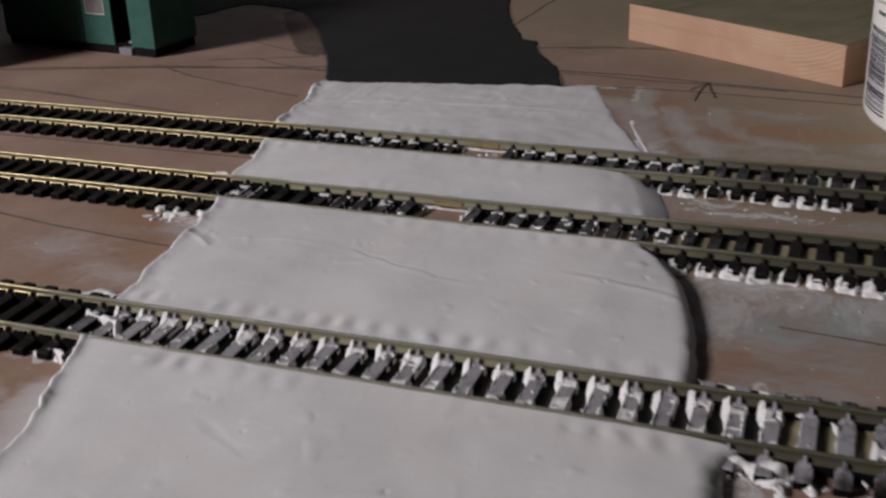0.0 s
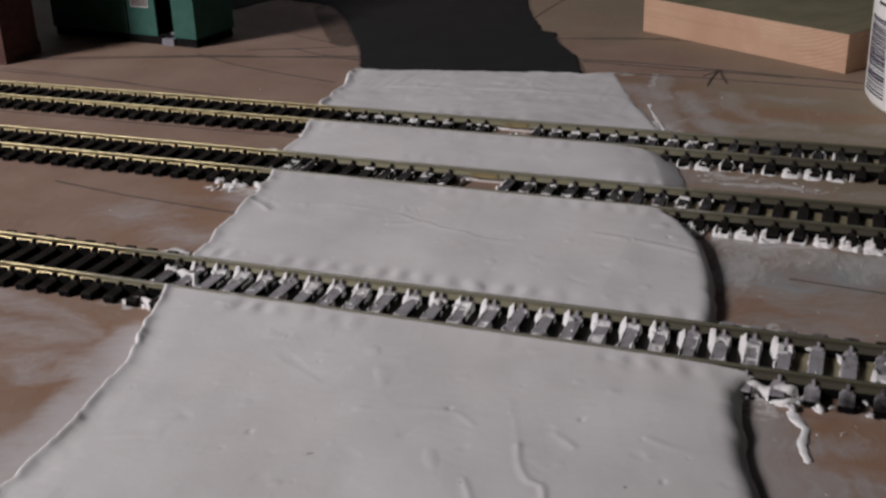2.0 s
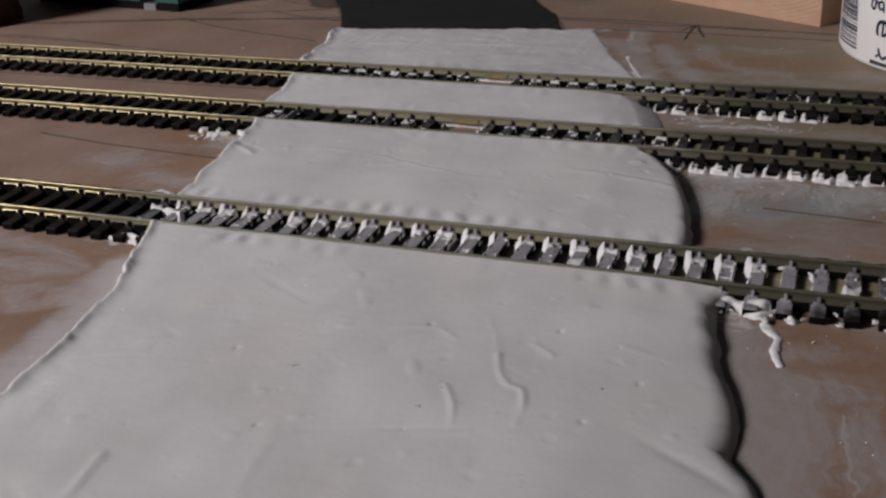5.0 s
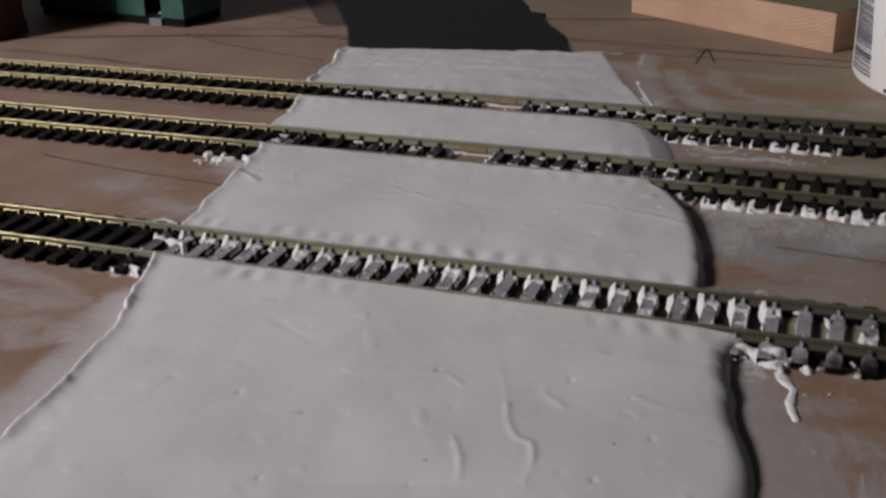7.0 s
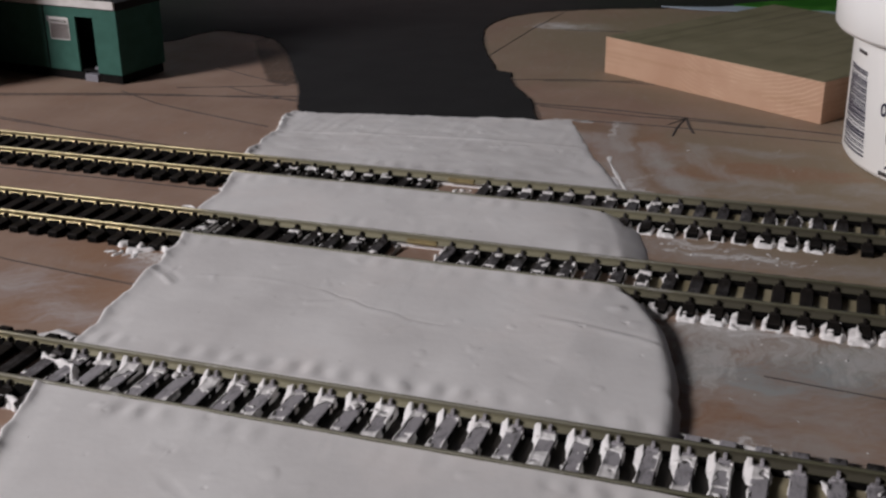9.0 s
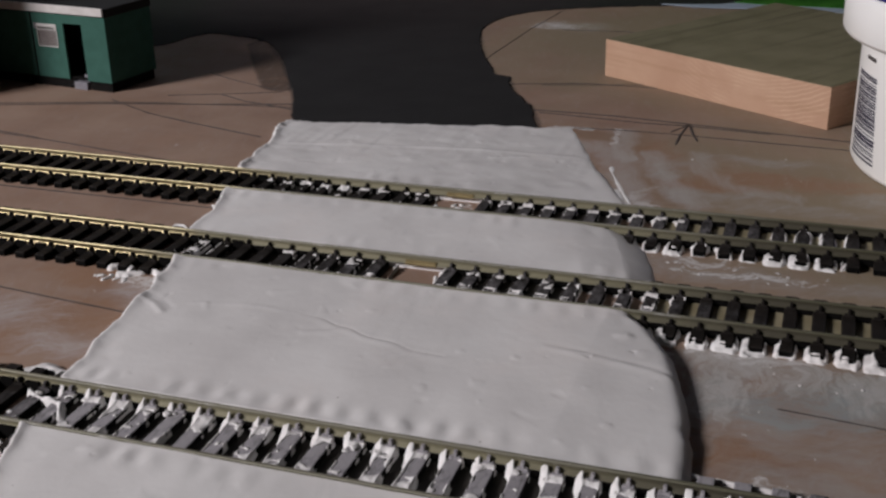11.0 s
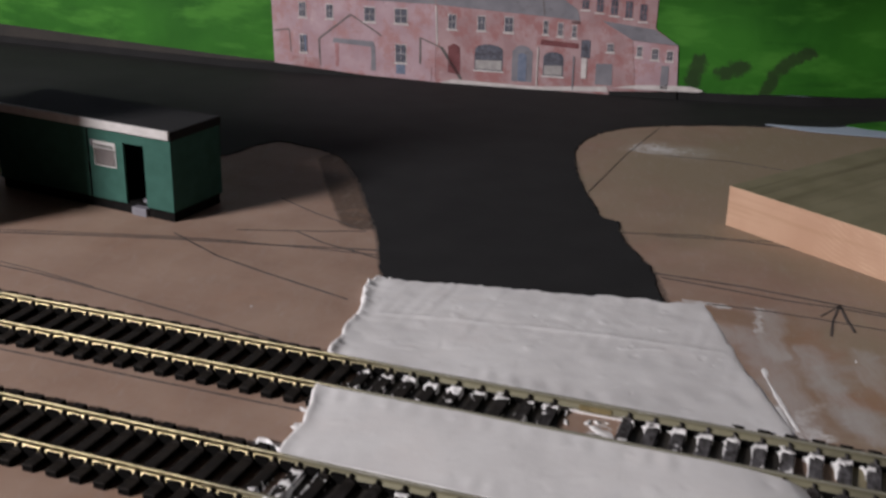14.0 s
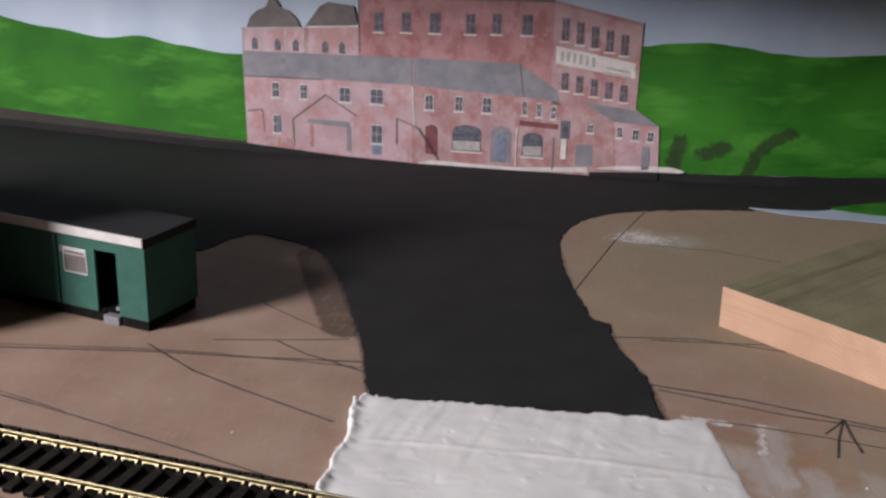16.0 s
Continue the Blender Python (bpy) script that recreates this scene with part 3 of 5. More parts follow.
def wall_strip(lo, hi, off, thick, x0, x1, n):
    """A sheet that follows the backdrop's curve, between two heights given as functions of x."""
    bm = bmesh.new()
    rows = []
    for i in range(n + 1):
        x = x0 + (x1 - x0) * i / n
        y = yb(x) - off
        rows.append([bm.verts.new(p) for p in ((x, y, lo(x)), (x, y, hi(x)), (x, y + thick, hi(x)), (x, y + thick, lo(x)))])
    for a, b in zip(rows, rows[1:]):
        for k in range(4):
            bm.faces.new((a[k], a[(k + 1) % 4], b[(k + 1) % 4], b[k]))
    bm.faces.new(rows[0]), bm.faces.new(rows[-1][::-1])
    return bm


backdrop = structure("backdrop", wall_strip(lambda x: 0.0, lambda x: 0.34, 0.0, 0.004, -1.05, 0.85, 90), M["sky"], "pale blue painted backdrop sheet standing along the board", "backdrop")
HILL = np.array([(0, 0.0026)]) + np.array([(-1.05, 0.085), (-0.62, 0.078), (-0.48, 0.0714), (-0.417, 0.0637), (-0.379, 0.0600), (-0.352, 0.0630), (-0.326, 0.0592), (-0.294, 0.0560), (-0.20, 0.062), (-0.056, 0.0720), (-0.037, 0.0748), (-0.018, 0.0760), (0.0, 0.0742), (0.015, 0.0715), (0.036, 0.0700), (0.076, 0.0715), (0.15, 0.075), (0.4, 0.08), (0.85, 0.07)])
def hill_top(x):
    i = np.clip(np.searchsorted(HILL[:, 0], x) - 1, 0, len(HILL) - 2)
    t = (x - HILL[i, 0]) / (HILL[i + 1, 0] - HILL[i, 0])
    t = t * t * (3 - 2 * t)
    return float(HILL[i, 1] * (1 - t) + HILL[i + 1, 1] * t)
part("painted_road_edge", wall_strip(lambda x: 0.0002, lambda x: 0.0058, 0.0006, 0.0005, -0.9, 0.60, 150), M["tarmac"], backdrop, "black road paint carried up the sheet")
part("painted_hill", wall_strip(lambda x: 0.0058 + 0.0005 * math.sin(x * 60), hill_top, 0.0006, 0.0005, -1.05, 0.85, 300), M["hill"], backdrop, "bright green brushed poster-paint hills")
# ---- tracks ----
GAUGE, RAIL_Z, SLEEPER_Z, PITCH = 0.0174, 0.0045, 0.0020, 0.0068
def rail_bm(x0, x1, y):
    half = [(0.0010, 0.0), (0.0010, 0.0003), (0.00062, 0.0007), (0.00036, 0.0011), (0.00030, 0.0017), (0.00042, 0.0020), (0.00042, 0.0023), (0.00030, 0.0025)]
    prof = [(-a, b) for a, b in half] + half[::-1]
    bm = bmesh.new()
    n = 8
    rows = [[bm.verts.new((x0 + (x1 - x0) * i / n, y + a, SLEEPER_Z + b)) for a, b in prof] for i in range(n + 1)]
    for p, q in zip(rows, rows[1:]):
        for k in range(len(prof)):
            j = (k + 1) % len(prof)
            bm.faces.new((p[k], p[j], q[j], q[k]))
    bm.faces.new(rows[0]), bm.faces.new(rows[-1][::-1])
    return bm


def sleeper_mesh(strips=0.0010):
    """A moulded sleeper with its rail chairs, and the strips that tie it to the next one."""
    bm = box(-0.00168, -0.0152, 0.0, 0.00168, 0.0155, SLEEPER_Z, 0.0003)
    for s in (-1, 1):
        y = s * GAUGE / 2
        box(-0.0012, y - 0.0019, SLEEPER_Z - 0.0001, 0.0012, y + 0.0019, SLEEPER_Z + 0.0005, 0.0002, bm)
        for o in (-1, 1):
            box(-0.00038, y + o * 0.0009 - 0.0006, SLEEPER_Z, 0.00038, y + o * 0.0009 + 0.0006, SLEEPER_Z + 0.0016, 0.00015, bm)
        if strips:
            box(0.0016, y - 0.0013, 0.0002, PITCH - 0.0016, y + 0.0013, SLEEPER_Z + strips, 0, bm)
    me = mesh_of("sleeper", bm, M["sleeper"])
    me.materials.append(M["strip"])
    # tie strips and faces below the tops take the darker copy, painting their shade
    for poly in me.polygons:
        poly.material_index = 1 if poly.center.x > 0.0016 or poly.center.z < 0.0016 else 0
    return me


SLEEPER, LOW_SLEEPER, LAST_SLEEPER = sleeper_mesh(), sleeper_mesh(0.0002), sleeper_mesh(0)


def track(y, phase, gap, name_label, x0=-0.40, x1=0.30):
    t = thing("railway_track", pose(0, y, 0), name_label, "track", "model railway tracks")
    for s in (-1, 1):
        rail = part("rail", rail_bm(x0, x1, s * GAUGE / 2), M["rail"], t, "nickel silver rail, dull with filler towards one end")
        rail.data.materials.append(M["rail_web"])
        for poly in rail.data.polygons:
            zs = poly.center.z - SLEEPER_Z
            poly.material_index = 1 if 0.0002 < zs < 0.0019 else 0
    k = math.ceil((x0 - phase) / PITCH)
    while phase + k * PITCH < x1:
        x = phase + k * PITCH
        if not (gap and gap[0] - 0.001 < x < gap[1] + 0.001):
            last = gap and gap[0] - 0.001 < x + PITCH < gap[1] + 0.001
            ob = part("sleeper", LAST_SLEEPER if last else LOW_SLEEPER if x > -0.046 else SLEEPER, None, t)
            ob.location = (x, 0, 0)
        k += 1
    if gap:
        for s in (-1, 1):
            xm = (gap[0] + gap[1]) / 2
            joiner = box(xm - 0.0045, s * GAUGE / 2 - 0.0012, SLEEPER_Z - 0.0003, xm + 0.0045, s * GAUGE / 2 + 0.0012, SLEEPER_Z + 0.0006, 0.0002)
            for o in (-1, 1):
                box(xm - 0.0045, s * GAUGE / 2 + o * 0.0007 - 0.0003, SLEEPER_Z + 0.0005, xm + 0.0045, s * GAUGE / 2 + o * 0.0007 + 0.0003, SLEEPER_Z + 0.0012, 0.0001, joiner)
            part("rail_joiner", joiner, M["brass"], t, "small dull brass rail joiner")
    return t


T1, T2, T3 = 0.0543, 0.0, -0.0870
track(T1, 0.0102, (-0.0062, 0.0085), "rearmost straight model track with black sleepers beside the road")
track(T2, 0.0160, (0.0000, 0.0143), "middle straight model track with a bare gap at its joint")
track(T3, 0.1200, None, "front straight model track with filler-smeared sleepers")

# ---- filler slabs ----
def edge(d, w, p=2.6):
    return (1 - (1 - np.clip(d / w, 0, 1)) ** p) ** (1 / p)


def ridge(X, Y, pts, height, width):
    """A raised line along points."""
    best = np.full(X.shape, 1e9)
    for (ax, ay), (bx, by) in zip(pts, pts[1:]):
        dx, dy = bx - ax, by - ay
        t = np.clip(((X - ax) * dx + (Y - ay) * dy) / (dx * dx + dy * dy), 0, 1)
        best = np.minimum(best, np.hypot(X - ax - t * dx, Y - ay - t * dy))
    return height * np.exp(-(best / width) ** 2)


def filler(name, left, right, y0, yback, top, label, seed, rails=(), marks=(), west=0.0016, east=0.004, step=0.0006, front=0.00025, back=0.00025, rag=0.0, holes=(), epow=2.6, lip=0.0005):
    left, right = np.array(sorted(left)), np.array(sorted(right))
    if rag:
        straight = yback
        wob = np.linspace(-0.2, 0.2, 2001)
        wave = rag * (vnoise(wob, 0 * wob + 0.4, 160, seed + 20) + 0.9 * vnoise(wob, 0 * wob + 0.9, 620, seed + 21))
        yback = lambda x: straight(x) + np.interp(x, wob, wave)
    near = np.array([0, 0.00008, 0.0002, 0.0004, 0.0007, 0.0011, 0.0016, 0.0022, 0.003, 0.004, 0.005])
    ymax = max(yback(-0.1), yback(0.12))
    n = max(20, int((ymax - y0) / step))
    tt = np.linspace(0, 1, n)
    tt = np.unique(np.concatenate([tt, [0.001, 0.002, 0.004, 0.007], 1 - np.array([0.001, 0.002, 0.004, 0.007])]))
    m = int((right[:, 1].max() - left[:, 1].min()) / step)
    X, Y, DL, DR = [], [], [], []
    for t in tt:
        ymid = y0 + (yback(0) - y0) * t
        jl = 0.0009 * vnoise(np.array([ymid]), np.array([0.1]), 110, seed)[0] + 0.0006 * vnoise(np.array([ymid]), np.array([0.1]), 300, seed + 1)[0] + 0.0002 * vnoise(np.array([ymid]), np.array([0.3]), 900, seed + 1)[0]
        jr = 0.0006 * vnoise(np.array([ymid]), np.array([0.7]), 180, seed + 2)[0] + 0.00012 * vnoise(np.array([ymid]), np.array([0.7]), 600, seed + 3)[0]
        xl, xr = np.interp(ymid, left[:, 0], left[:, 1]) + jl, np.interp(ymid, right[:, 0], right[:, 1]) + jr
        xs = np.concatenate([xl + near, np.linspace(xl + 0.006, xr - 0.006, m), xr - near[::-1]])
        X.append(xs), DL.append(xs - xl), DR.append(xr - xs)
        Y.append(y0 + (yback(xs) + 0 * xs - y0) * t)
    X, Y, DL, DR = map(np.array, (X, Y, DL, DR))
    DF, DB = Y - y0, yback(X) + 0 * X - Y
    Z = top(X, Y)
    Z = Z + 0.00017 * vnoise(X, Y, 45, seed + 4) + 0.00010 * vnoise(0.7 * X - 0.7 * Y, 0.7 * X + 0.7 * Y, 120, seed + 5) + 0.00002 * vnoise(0.8 * X + 0.6 * Y, 0.8 * Y - 0.6 * X, 330, seed + 6)
    # trowel drags, torn flecks and dents
    Z += 0.00013 * np.clip((vnoise(0.9 * X + 0.5 * Y, 1.1 * Y - 0.5 * X, 170, seed + 15) - 0.74) / 0.25, 0, 1) - 0.00009 * np.clip((vnoise(X - 0.6 * Y, Y + 0.6 * X, 150, seed + 16) - 0.76) / 0.22, 0, 1)
    # rolled lip along the west edge
    rope = np.clip(0.62 + 0.75 * vnoise(X, Y, 120, seed + 7) + 0.35 * vnoise(X, Y, 330, seed + 17), 0.1, 1.6)
    Z += lip * np.exp(-(np.clip(DL - 0.0010, 0, None) / (0.0009 + 0.0007 * rope)) ** 2) * rope - 0.00008 * np.exp(-((DL - 0.0050) / 0.0022) ** 2)
    for yr, phase in rails:
        d = np.abs(Y - yr)
        Z += (0.00020 if phase == 0.1200 else 0.00010) * np.exp(-((d - 0.0042) / 0.0028) ** 2) * (np.cos(2 * np.pi * (X - phase + 0.0012 * vnoise(X, Y, 120, seed + 18)) / PITCH) * (0.5 + 1.0 * vnoise(X, Y, 75, seed + 8))) + 0.00012 * np.exp(-d / 0.0010)
    for pts, h, w in marks:
        Z += ridge(X, Y, smooth_loop(pts, 4), h * 0.23, w * (1.25 if h > 0 else 0.95)) * (0.75 + 0.6 * vnoise(X, Y, 180, seed + 12))
    for px, py in holes:
        Z -= 0.00018 * np.exp(-(((X - px) / 0.0006) ** 2 + ((Y - py) / 0.0008) ** 2))
    pits = vnoise(X, Y, 330, seed + 9)
    Z -= 0.00025 * np.clip((pits - 0.955) / 0.045, 0, 1)
    Z += 0.00008 * np.clip((vnoise(X, Y, 240, seed + 10) - 0.94) / 0.06, 0, 1)
    Z = Z * edge(DL, west) * edge(DR, east, epow) * edge(DF, front) * edge(DB, back) - 0.0002
    ob = new(name, grid_mesh(name, X, Y, Z, M["filler"]))
    return tagged(ob, label, "filler", "filler slabs of the crossing")


OUT = GAUGE / 2 + 0.00056
filler("filler_slab", [(0.060, -0.0785), (0.073, -0.0800), (0.098, -0.0828), (0.125, -0.0878), (0.136, -0.0915)],
       [(0.060, 0.0570), (0.0706, 0.0530), (0.0812, 0.0475), (0.0964, 0.0395), (0.1212, 0.0285), (0.1400, 0.0212), (0.152, 0.0160)],
       T1 + OUT, lambda x: 0.1290 + 0.20 * (x + 0.09), lambda X, Y: (0.0042 - 0.0026 * np.clip((Y - 0.066) / 0.07, 0, 1)) * (1 - 0.72 * np.clip((X - 0.006 + (Y - 0.062) * 0.46) / 0.049, 0, 1) ** 1.3) + 0.00006 * vnoise(X, Y * 0.10, 430, 99) * np.clip((Y - 0.085) / 0.02, 0, 1) + 0.00012 * vnoise(0.8 * X + 0.6 * Y, 0.8 * Y - 0.6 * X, 190, 97) + 0.0004 * np.clip(vnoise(X, Y, 120, 96), 0, 1) * np.clip((-0.060 - X) / 0.02, 0, 1),
       "white wall filler ramp from the black road to the rail", 11, [(T1 + OUT, 0.0102)],
       [([(-0.0760, 0.0980), (-0.034, 0.1062), (0.028, 0.1150)], 0.0011, 0.0011)], east=0.0030, epow=1.8, lip=0.0009, step=0.0005, back=0.0025, rag=0.0012, holes=((-0.0310, 0.1160), (0.0020, 0.1050), (0.0230, 0.1070), (-0.0550, 0.1120)))
filler("filler_slab", [(0.0090, -0.0667), (0.0267, -0.0686), (0.0432, -0.0728), (0.0460, -0.0735)],
       [(0.0090, 0.0715), (0.0131, 0.0712), (0.0269, 0.0676), (0.0381, 0.0632), (0.0481, 0.0580)],
       T2 + OUT, lambda x: T1 - OUT, lambda X, Y: 0.0044 * (1 - 0.45 * np.clip((X - 0.052 + (Y - 0.009) * 0.33) / 0.020, 0, 1) ** 1.3), "flat white wall filler strip between two tracks", 31, [(T2 + OUT, 0.0160), (T1 - OUT, 0.0102)], east=0.009, epow=1.4)
filler("filler_slab", [(-0.0770, -0.0478), (-0.0707, -0.0483), (-0.0542, -0.0515), (-0.0394, -0.0535), (-0.0263, -0.0561), (-0.0137, -0.0590), (-0.0100, -0.0600)],
       [(-0.0770, 0.0900), (-0.0588, 0.0884), (-0.0410, 0.0852), (-0.0278, 0.0806), (-0.0156, 0.0738), (-0.0110, 0.0690)],
       T3 + OUT, lambda x: T2 - OUT, lambda X, Y: (0.0044 + 0.0004 * np.sin((Y + 0.077) / 0.068 * np.pi)) * (1 - 0.24 * np.clip((X - 0.062) / 0.026, 0, 1)), "broad white wall filler slab between two tracks", 51, [(T3 + OUT, 0.1200), (T2 - OUT, 0.0160)],
       [([(-0.008, -0.0338), (-0.003, -0.0346), (0.002, -0.0372), (0.006, -0.0380), (0.011, -0.0408), (0.018, -0.0418), (0.023, -0.0440), (0.031, -0.0447)], -0.0005, 0.0004), ([(-0.008, -0.0350), (-0.003, -0.0358), (0.002, -0.0384), (0.006, -0.0392), (0.011, -0.0420), (0.018, -0.0430), (0.023, -0.0452), (0.031, -0.0459)], 0.0004, 0.0011), ([(-0.038, -0.0360), (-0.024, -0.0332), (-0.010, -0.0338)], 0.0004, 0.0007), ([(0.053, -0.0340), (0.067, -0.0360), (0.076, -0.0372), (0.086, -0.0405)], 0.0008, 0.0011), ([(0.053, -0.0325), (0.067, -0.0343), (0.076, -0.0355), (0.085, -0.0385)], -0.0006, 0.0011), ([(-0.0560, -0.0360), (-0.0490, -0.0380), (-0.0430, -0.0425)], 0.0010, 0.0008), ([(-0.0550, -0.0330), (-0.0480, -0.0352), (-0.0420, -0.0395)], -0.0004, 0.0010), ([(0.0675, -0.0230), (0.0685, -0.0225)], 0.0014, 0.0013), ([(0.0780, -0.0245), (0.0785, -0.0235)], -0.0012, 0.0012)], east=0.0042, epow=2.2, step=0.0004)
filler("filler_slab", [(-0.2450, -0.0180), (-0.1990, -0.0235), (-0.1814, -0.0250), (-0.1634, -0.0252), (-0.1334, -0.0310), (-0.1186, -0.0362), (-0.1020, -0.0410), (-0.0960, -0.0440)],
       [(-0.2450, 0.1160), (-0.1900, 0.1130), (-0.1780, 0.1100), (-0.1751, 0.1110), (-0.1710, 0.1150), (-0.1650, 0.1135), (-0.1577, 0.1085), (-0.1463, 0.1088), (-0.1325, 0.1054), (-0.1167, 0.1016), (-0.1040, 0.1000), (-0.0990, 0.1012), (-0.0960, 0.1035)],
       -0.2445, lambda x: T3 - OUT, lambda X, Y: (0.0044 + 0.0003 * np.sin((Y + 0.097) * 40)) * (1 - 0.42 * np.clip((X - 0.078) / 0.032, 0, 1) ** 1.7), "large white wall filler slab spread in front of the tracks", 71, [(T3 - OUT, 0.1200)],
       [([(0.0557, -0.1236), (0.0590, -0.1312), (0.0620, -0.1390)], 0.00015, 0.0006), ([(0.0620, -0.1390), (0.0642, -0.1453), (0.0670, -0.1493), (0.0700, -0.1507), (0.0717, -0.1569), (0.0719, -0.1621)], 0.0008, 0.0006), ([(0.0558, -0.1528), (0.0591, -0.1586), (0.0612, -0.1650)], 0.0007, 0.0006), ([(0.0677, -0.1327), (0.0720, -0.1360)], 0.0006, 0.0008), ([(0.0360, -0.1740), (0.0627, -0.1661)], -0.0004, 0.0008), ([(0.0069, -0.1910), (0.0090, -0.2063)], 0.0007, 0.0009), ([(0.0309, -0.1726), (0.0355, -0.1975)], 0.0005, 0.0012), ([(0.0372, -0.1330), (0.0461, -0.1310), (0.0517, -0.1349)], 0.0004, 0.0006), ([(0.0930, -0.1310), (0.0850, -0.1290)], 0.0004, 0.0008), ([(0.094, -0.160), (0.109, -0.168)], -0.0008, 0.0016)], east=0.0050, epow=1.9, lip=0.0007, front=0.003, step=0.00042, holes=((0.0712, -0.1261), (0.0828, -0.1581), (0.0281, -0.1749), (0.0449, -0.1299), (0.0105, -0.1500), (0.0900, -0.1420)))

# ---- timber offcut ----
bdir = math.degrees(math.atan2(0.1732 - 0.2349, 0.1095 - 0.0138))
timber = thing("timber_block", pose(0.0138, 0.2349, 0.0, 0, 0, bdir), "square sawn softwood block with a weathered olive top", "timber")
blk = part("block", box(0, 0, 0, 0.1139, 0.122, 0.0165, 0.0003), M["wood_end"], timber)
blk.data.materials.append(M["wood_top"])
for poly in blk.data.polygons:
    poly.material_index = 1 if poly.normal.z > 0.9 else 0

# ---- green cabin ----
cabin = thing("site_cabin", pose(-0.1854, 0.1513, 0, 0, 0, -7), "dark green model site cabin with black roof and grey fascia", "cabin")
LEN, DEP, TOP = 0.092, 0.030, 0.0362
part("plinth", box(-LEN + 0.001, 0.0008, 0, -0.0212, DEP - 0.001, 0.0042), M["black_paint"], cabin, "black base skirt")
part("plinth", box(-0.0133, 0.0008, 0, -0.0006, DEP - 0.001, 0.0042), M["black_paint"], cabin, "black base skirt")
part("front_panel", box(-LEN, 0, 0.0042, -0.0418, 0.0012, 0.0325), M["green_paint"], cabin)
def holed(u0, v0, u1, v1, a0, b0, a1, b1, thick):
    """An upright plate with a rectangular hole."""
    bm = bmesh.new()
    rim = [[bm.verts.new((u, y, v)) for u, v in q] for y in (0, thick) for q in (((u0, v0), (u1, v0), (u1, v1), (u0, v1)), ((a0, b0), (a1, b0), (a1, b1), (a0, b1)))]
    for k in range(4):
        j = (k + 1) % 4
        for p, q in ((rim[0], rim[1]), (rim[3], rim[2]), (rim[1], rim[3]), (rim[2], rim[0])):
            bm.faces.new((p[k], p[j], q[j], q[k]))
    return bm


part("front_panel", holed(-0.0412, 0.0042, -0.0236, 0.0325, -0.0385, 0.0180, -0.0276, 0.0278, 0.0012), M["green_paint"], cabin)
part("front_panel", card([(-0.0236, 0.0288), (-0.0236, 0.0325), (0, 0.0325), (0, 0.0042), (-0.0133, 0.0042), (-0.0133, 0.0288)], 0, 0.0012), M["green_paint"], cabin)
cw = part("window", box(-0.0385, 0.0006, 0.0180, -0.0276, 0.0012, 0.0278), M["pane"], cabin, "small window with a dusty pink mesh")
for x0, z0, x1, z1 in ((-0.0386, 0.0274, -0.0275, 0.0279), (-0.0387, 0.0180, -0.0383, 0.0274), (-0.0278, 0.0180, -0.0274, 0.0274), (-0.0385, 0.0178, -0.0276, 0.0182)):
    part("window_frame", box(x0, -0.0002, z0, x1, 0.0004, z1, 0.0001), M["grey_trim"], cw, "pale window frame")
for k in range(-7, 10):
    u = -0.0382 + 0.0012 * k
    a, b = max(u, -0.0382), min(u + 0.0092, -0.0279)
    if b - a > 0.0008:
        h = lambda q: 0.0184 + (q - u) * 0.0089 / 0.0092
        part("mesh_wire", card([(a, h(a)), (b, h(b)), (b + 0.0004, h(b)), (a + 0.0004, h(a))], 0.0003, 0.0006), M["grey_print"], cw, "pale mesh wire")
vent = part("vent", box(-0.0383, -0.0004, 0.0250, -0.0278, 0.0004, 0.0275, 0.0002), M["grey_trim"], cw, "pale louvred vent strip")
for k in range(7):
    u = -0.0377 + 0.00138 * k
    part("slot", card([(u, 0.0268), (u + 0.0005, 0.0268), (u + 0.0010, 0.0256), (u + 0.0005, 0.0256)], -0.0007, -0.0003), M["black_paint"], vent, "dark slanted slot")
part("hinge", box(-0.0398, -0.0006, 0.0255, -0.0388, 0.0002, 0.0282, 0.0002), M["slate"], cabin, "small grey bracket")
part("cover_strip", box(-0.0418, -0.0003, 0.0045, -0.0412, 0.0006, 0.0322), M["black_paint"], cabin, "thin dark joint between panels")
part("end_wall", box(-0.0012, 0.0012, 0.0042, 0, DEP, 0.0325), M["green_paint"], cabin)
part("end_wall", box(-LEN, 0.0012, 0.0042, -LEN + 0.0012, DEP, 0.0325), M["green_paint"], cabin)
part("back_wall", box(-LEN + 0.0012, DEP - 0.0012, 0.0042, -0.0012, DEP, 0.0325), M["green_paint"], cabin)
part("cabin_floor", box(-LEN + 0.0012, 0.0012, 0.0042, -0.0012, DEP - 0.0012, 0.0050), M["black_paint"], cabin)
part("roof", box(-LEN - 0.0008, 0.0002, 0.0325, 0.0004, DEP + 0.0008, TOP, 0.0004), M["tarmac"], cabin, "flat brown-black roof")
part("fascia", box(-LEN, -0.0010, 0.0331, 0.0, 0.0001, 0.0366, 0.0002), M["grey_trim"], cabin, "pale grey fascia board")
part("door_step", box(-0.0210, -0.0006, 0, -0.0136, 0.003, 0.0034, 0.0003), M["slate"], cabin, "grey doorstep")
part("door_step", box(-0.0172, 0.0022, 0.0034, -0.0138, 0.006, 0.0062, 0.0003), M["slate"], cabin, "grey inner step")

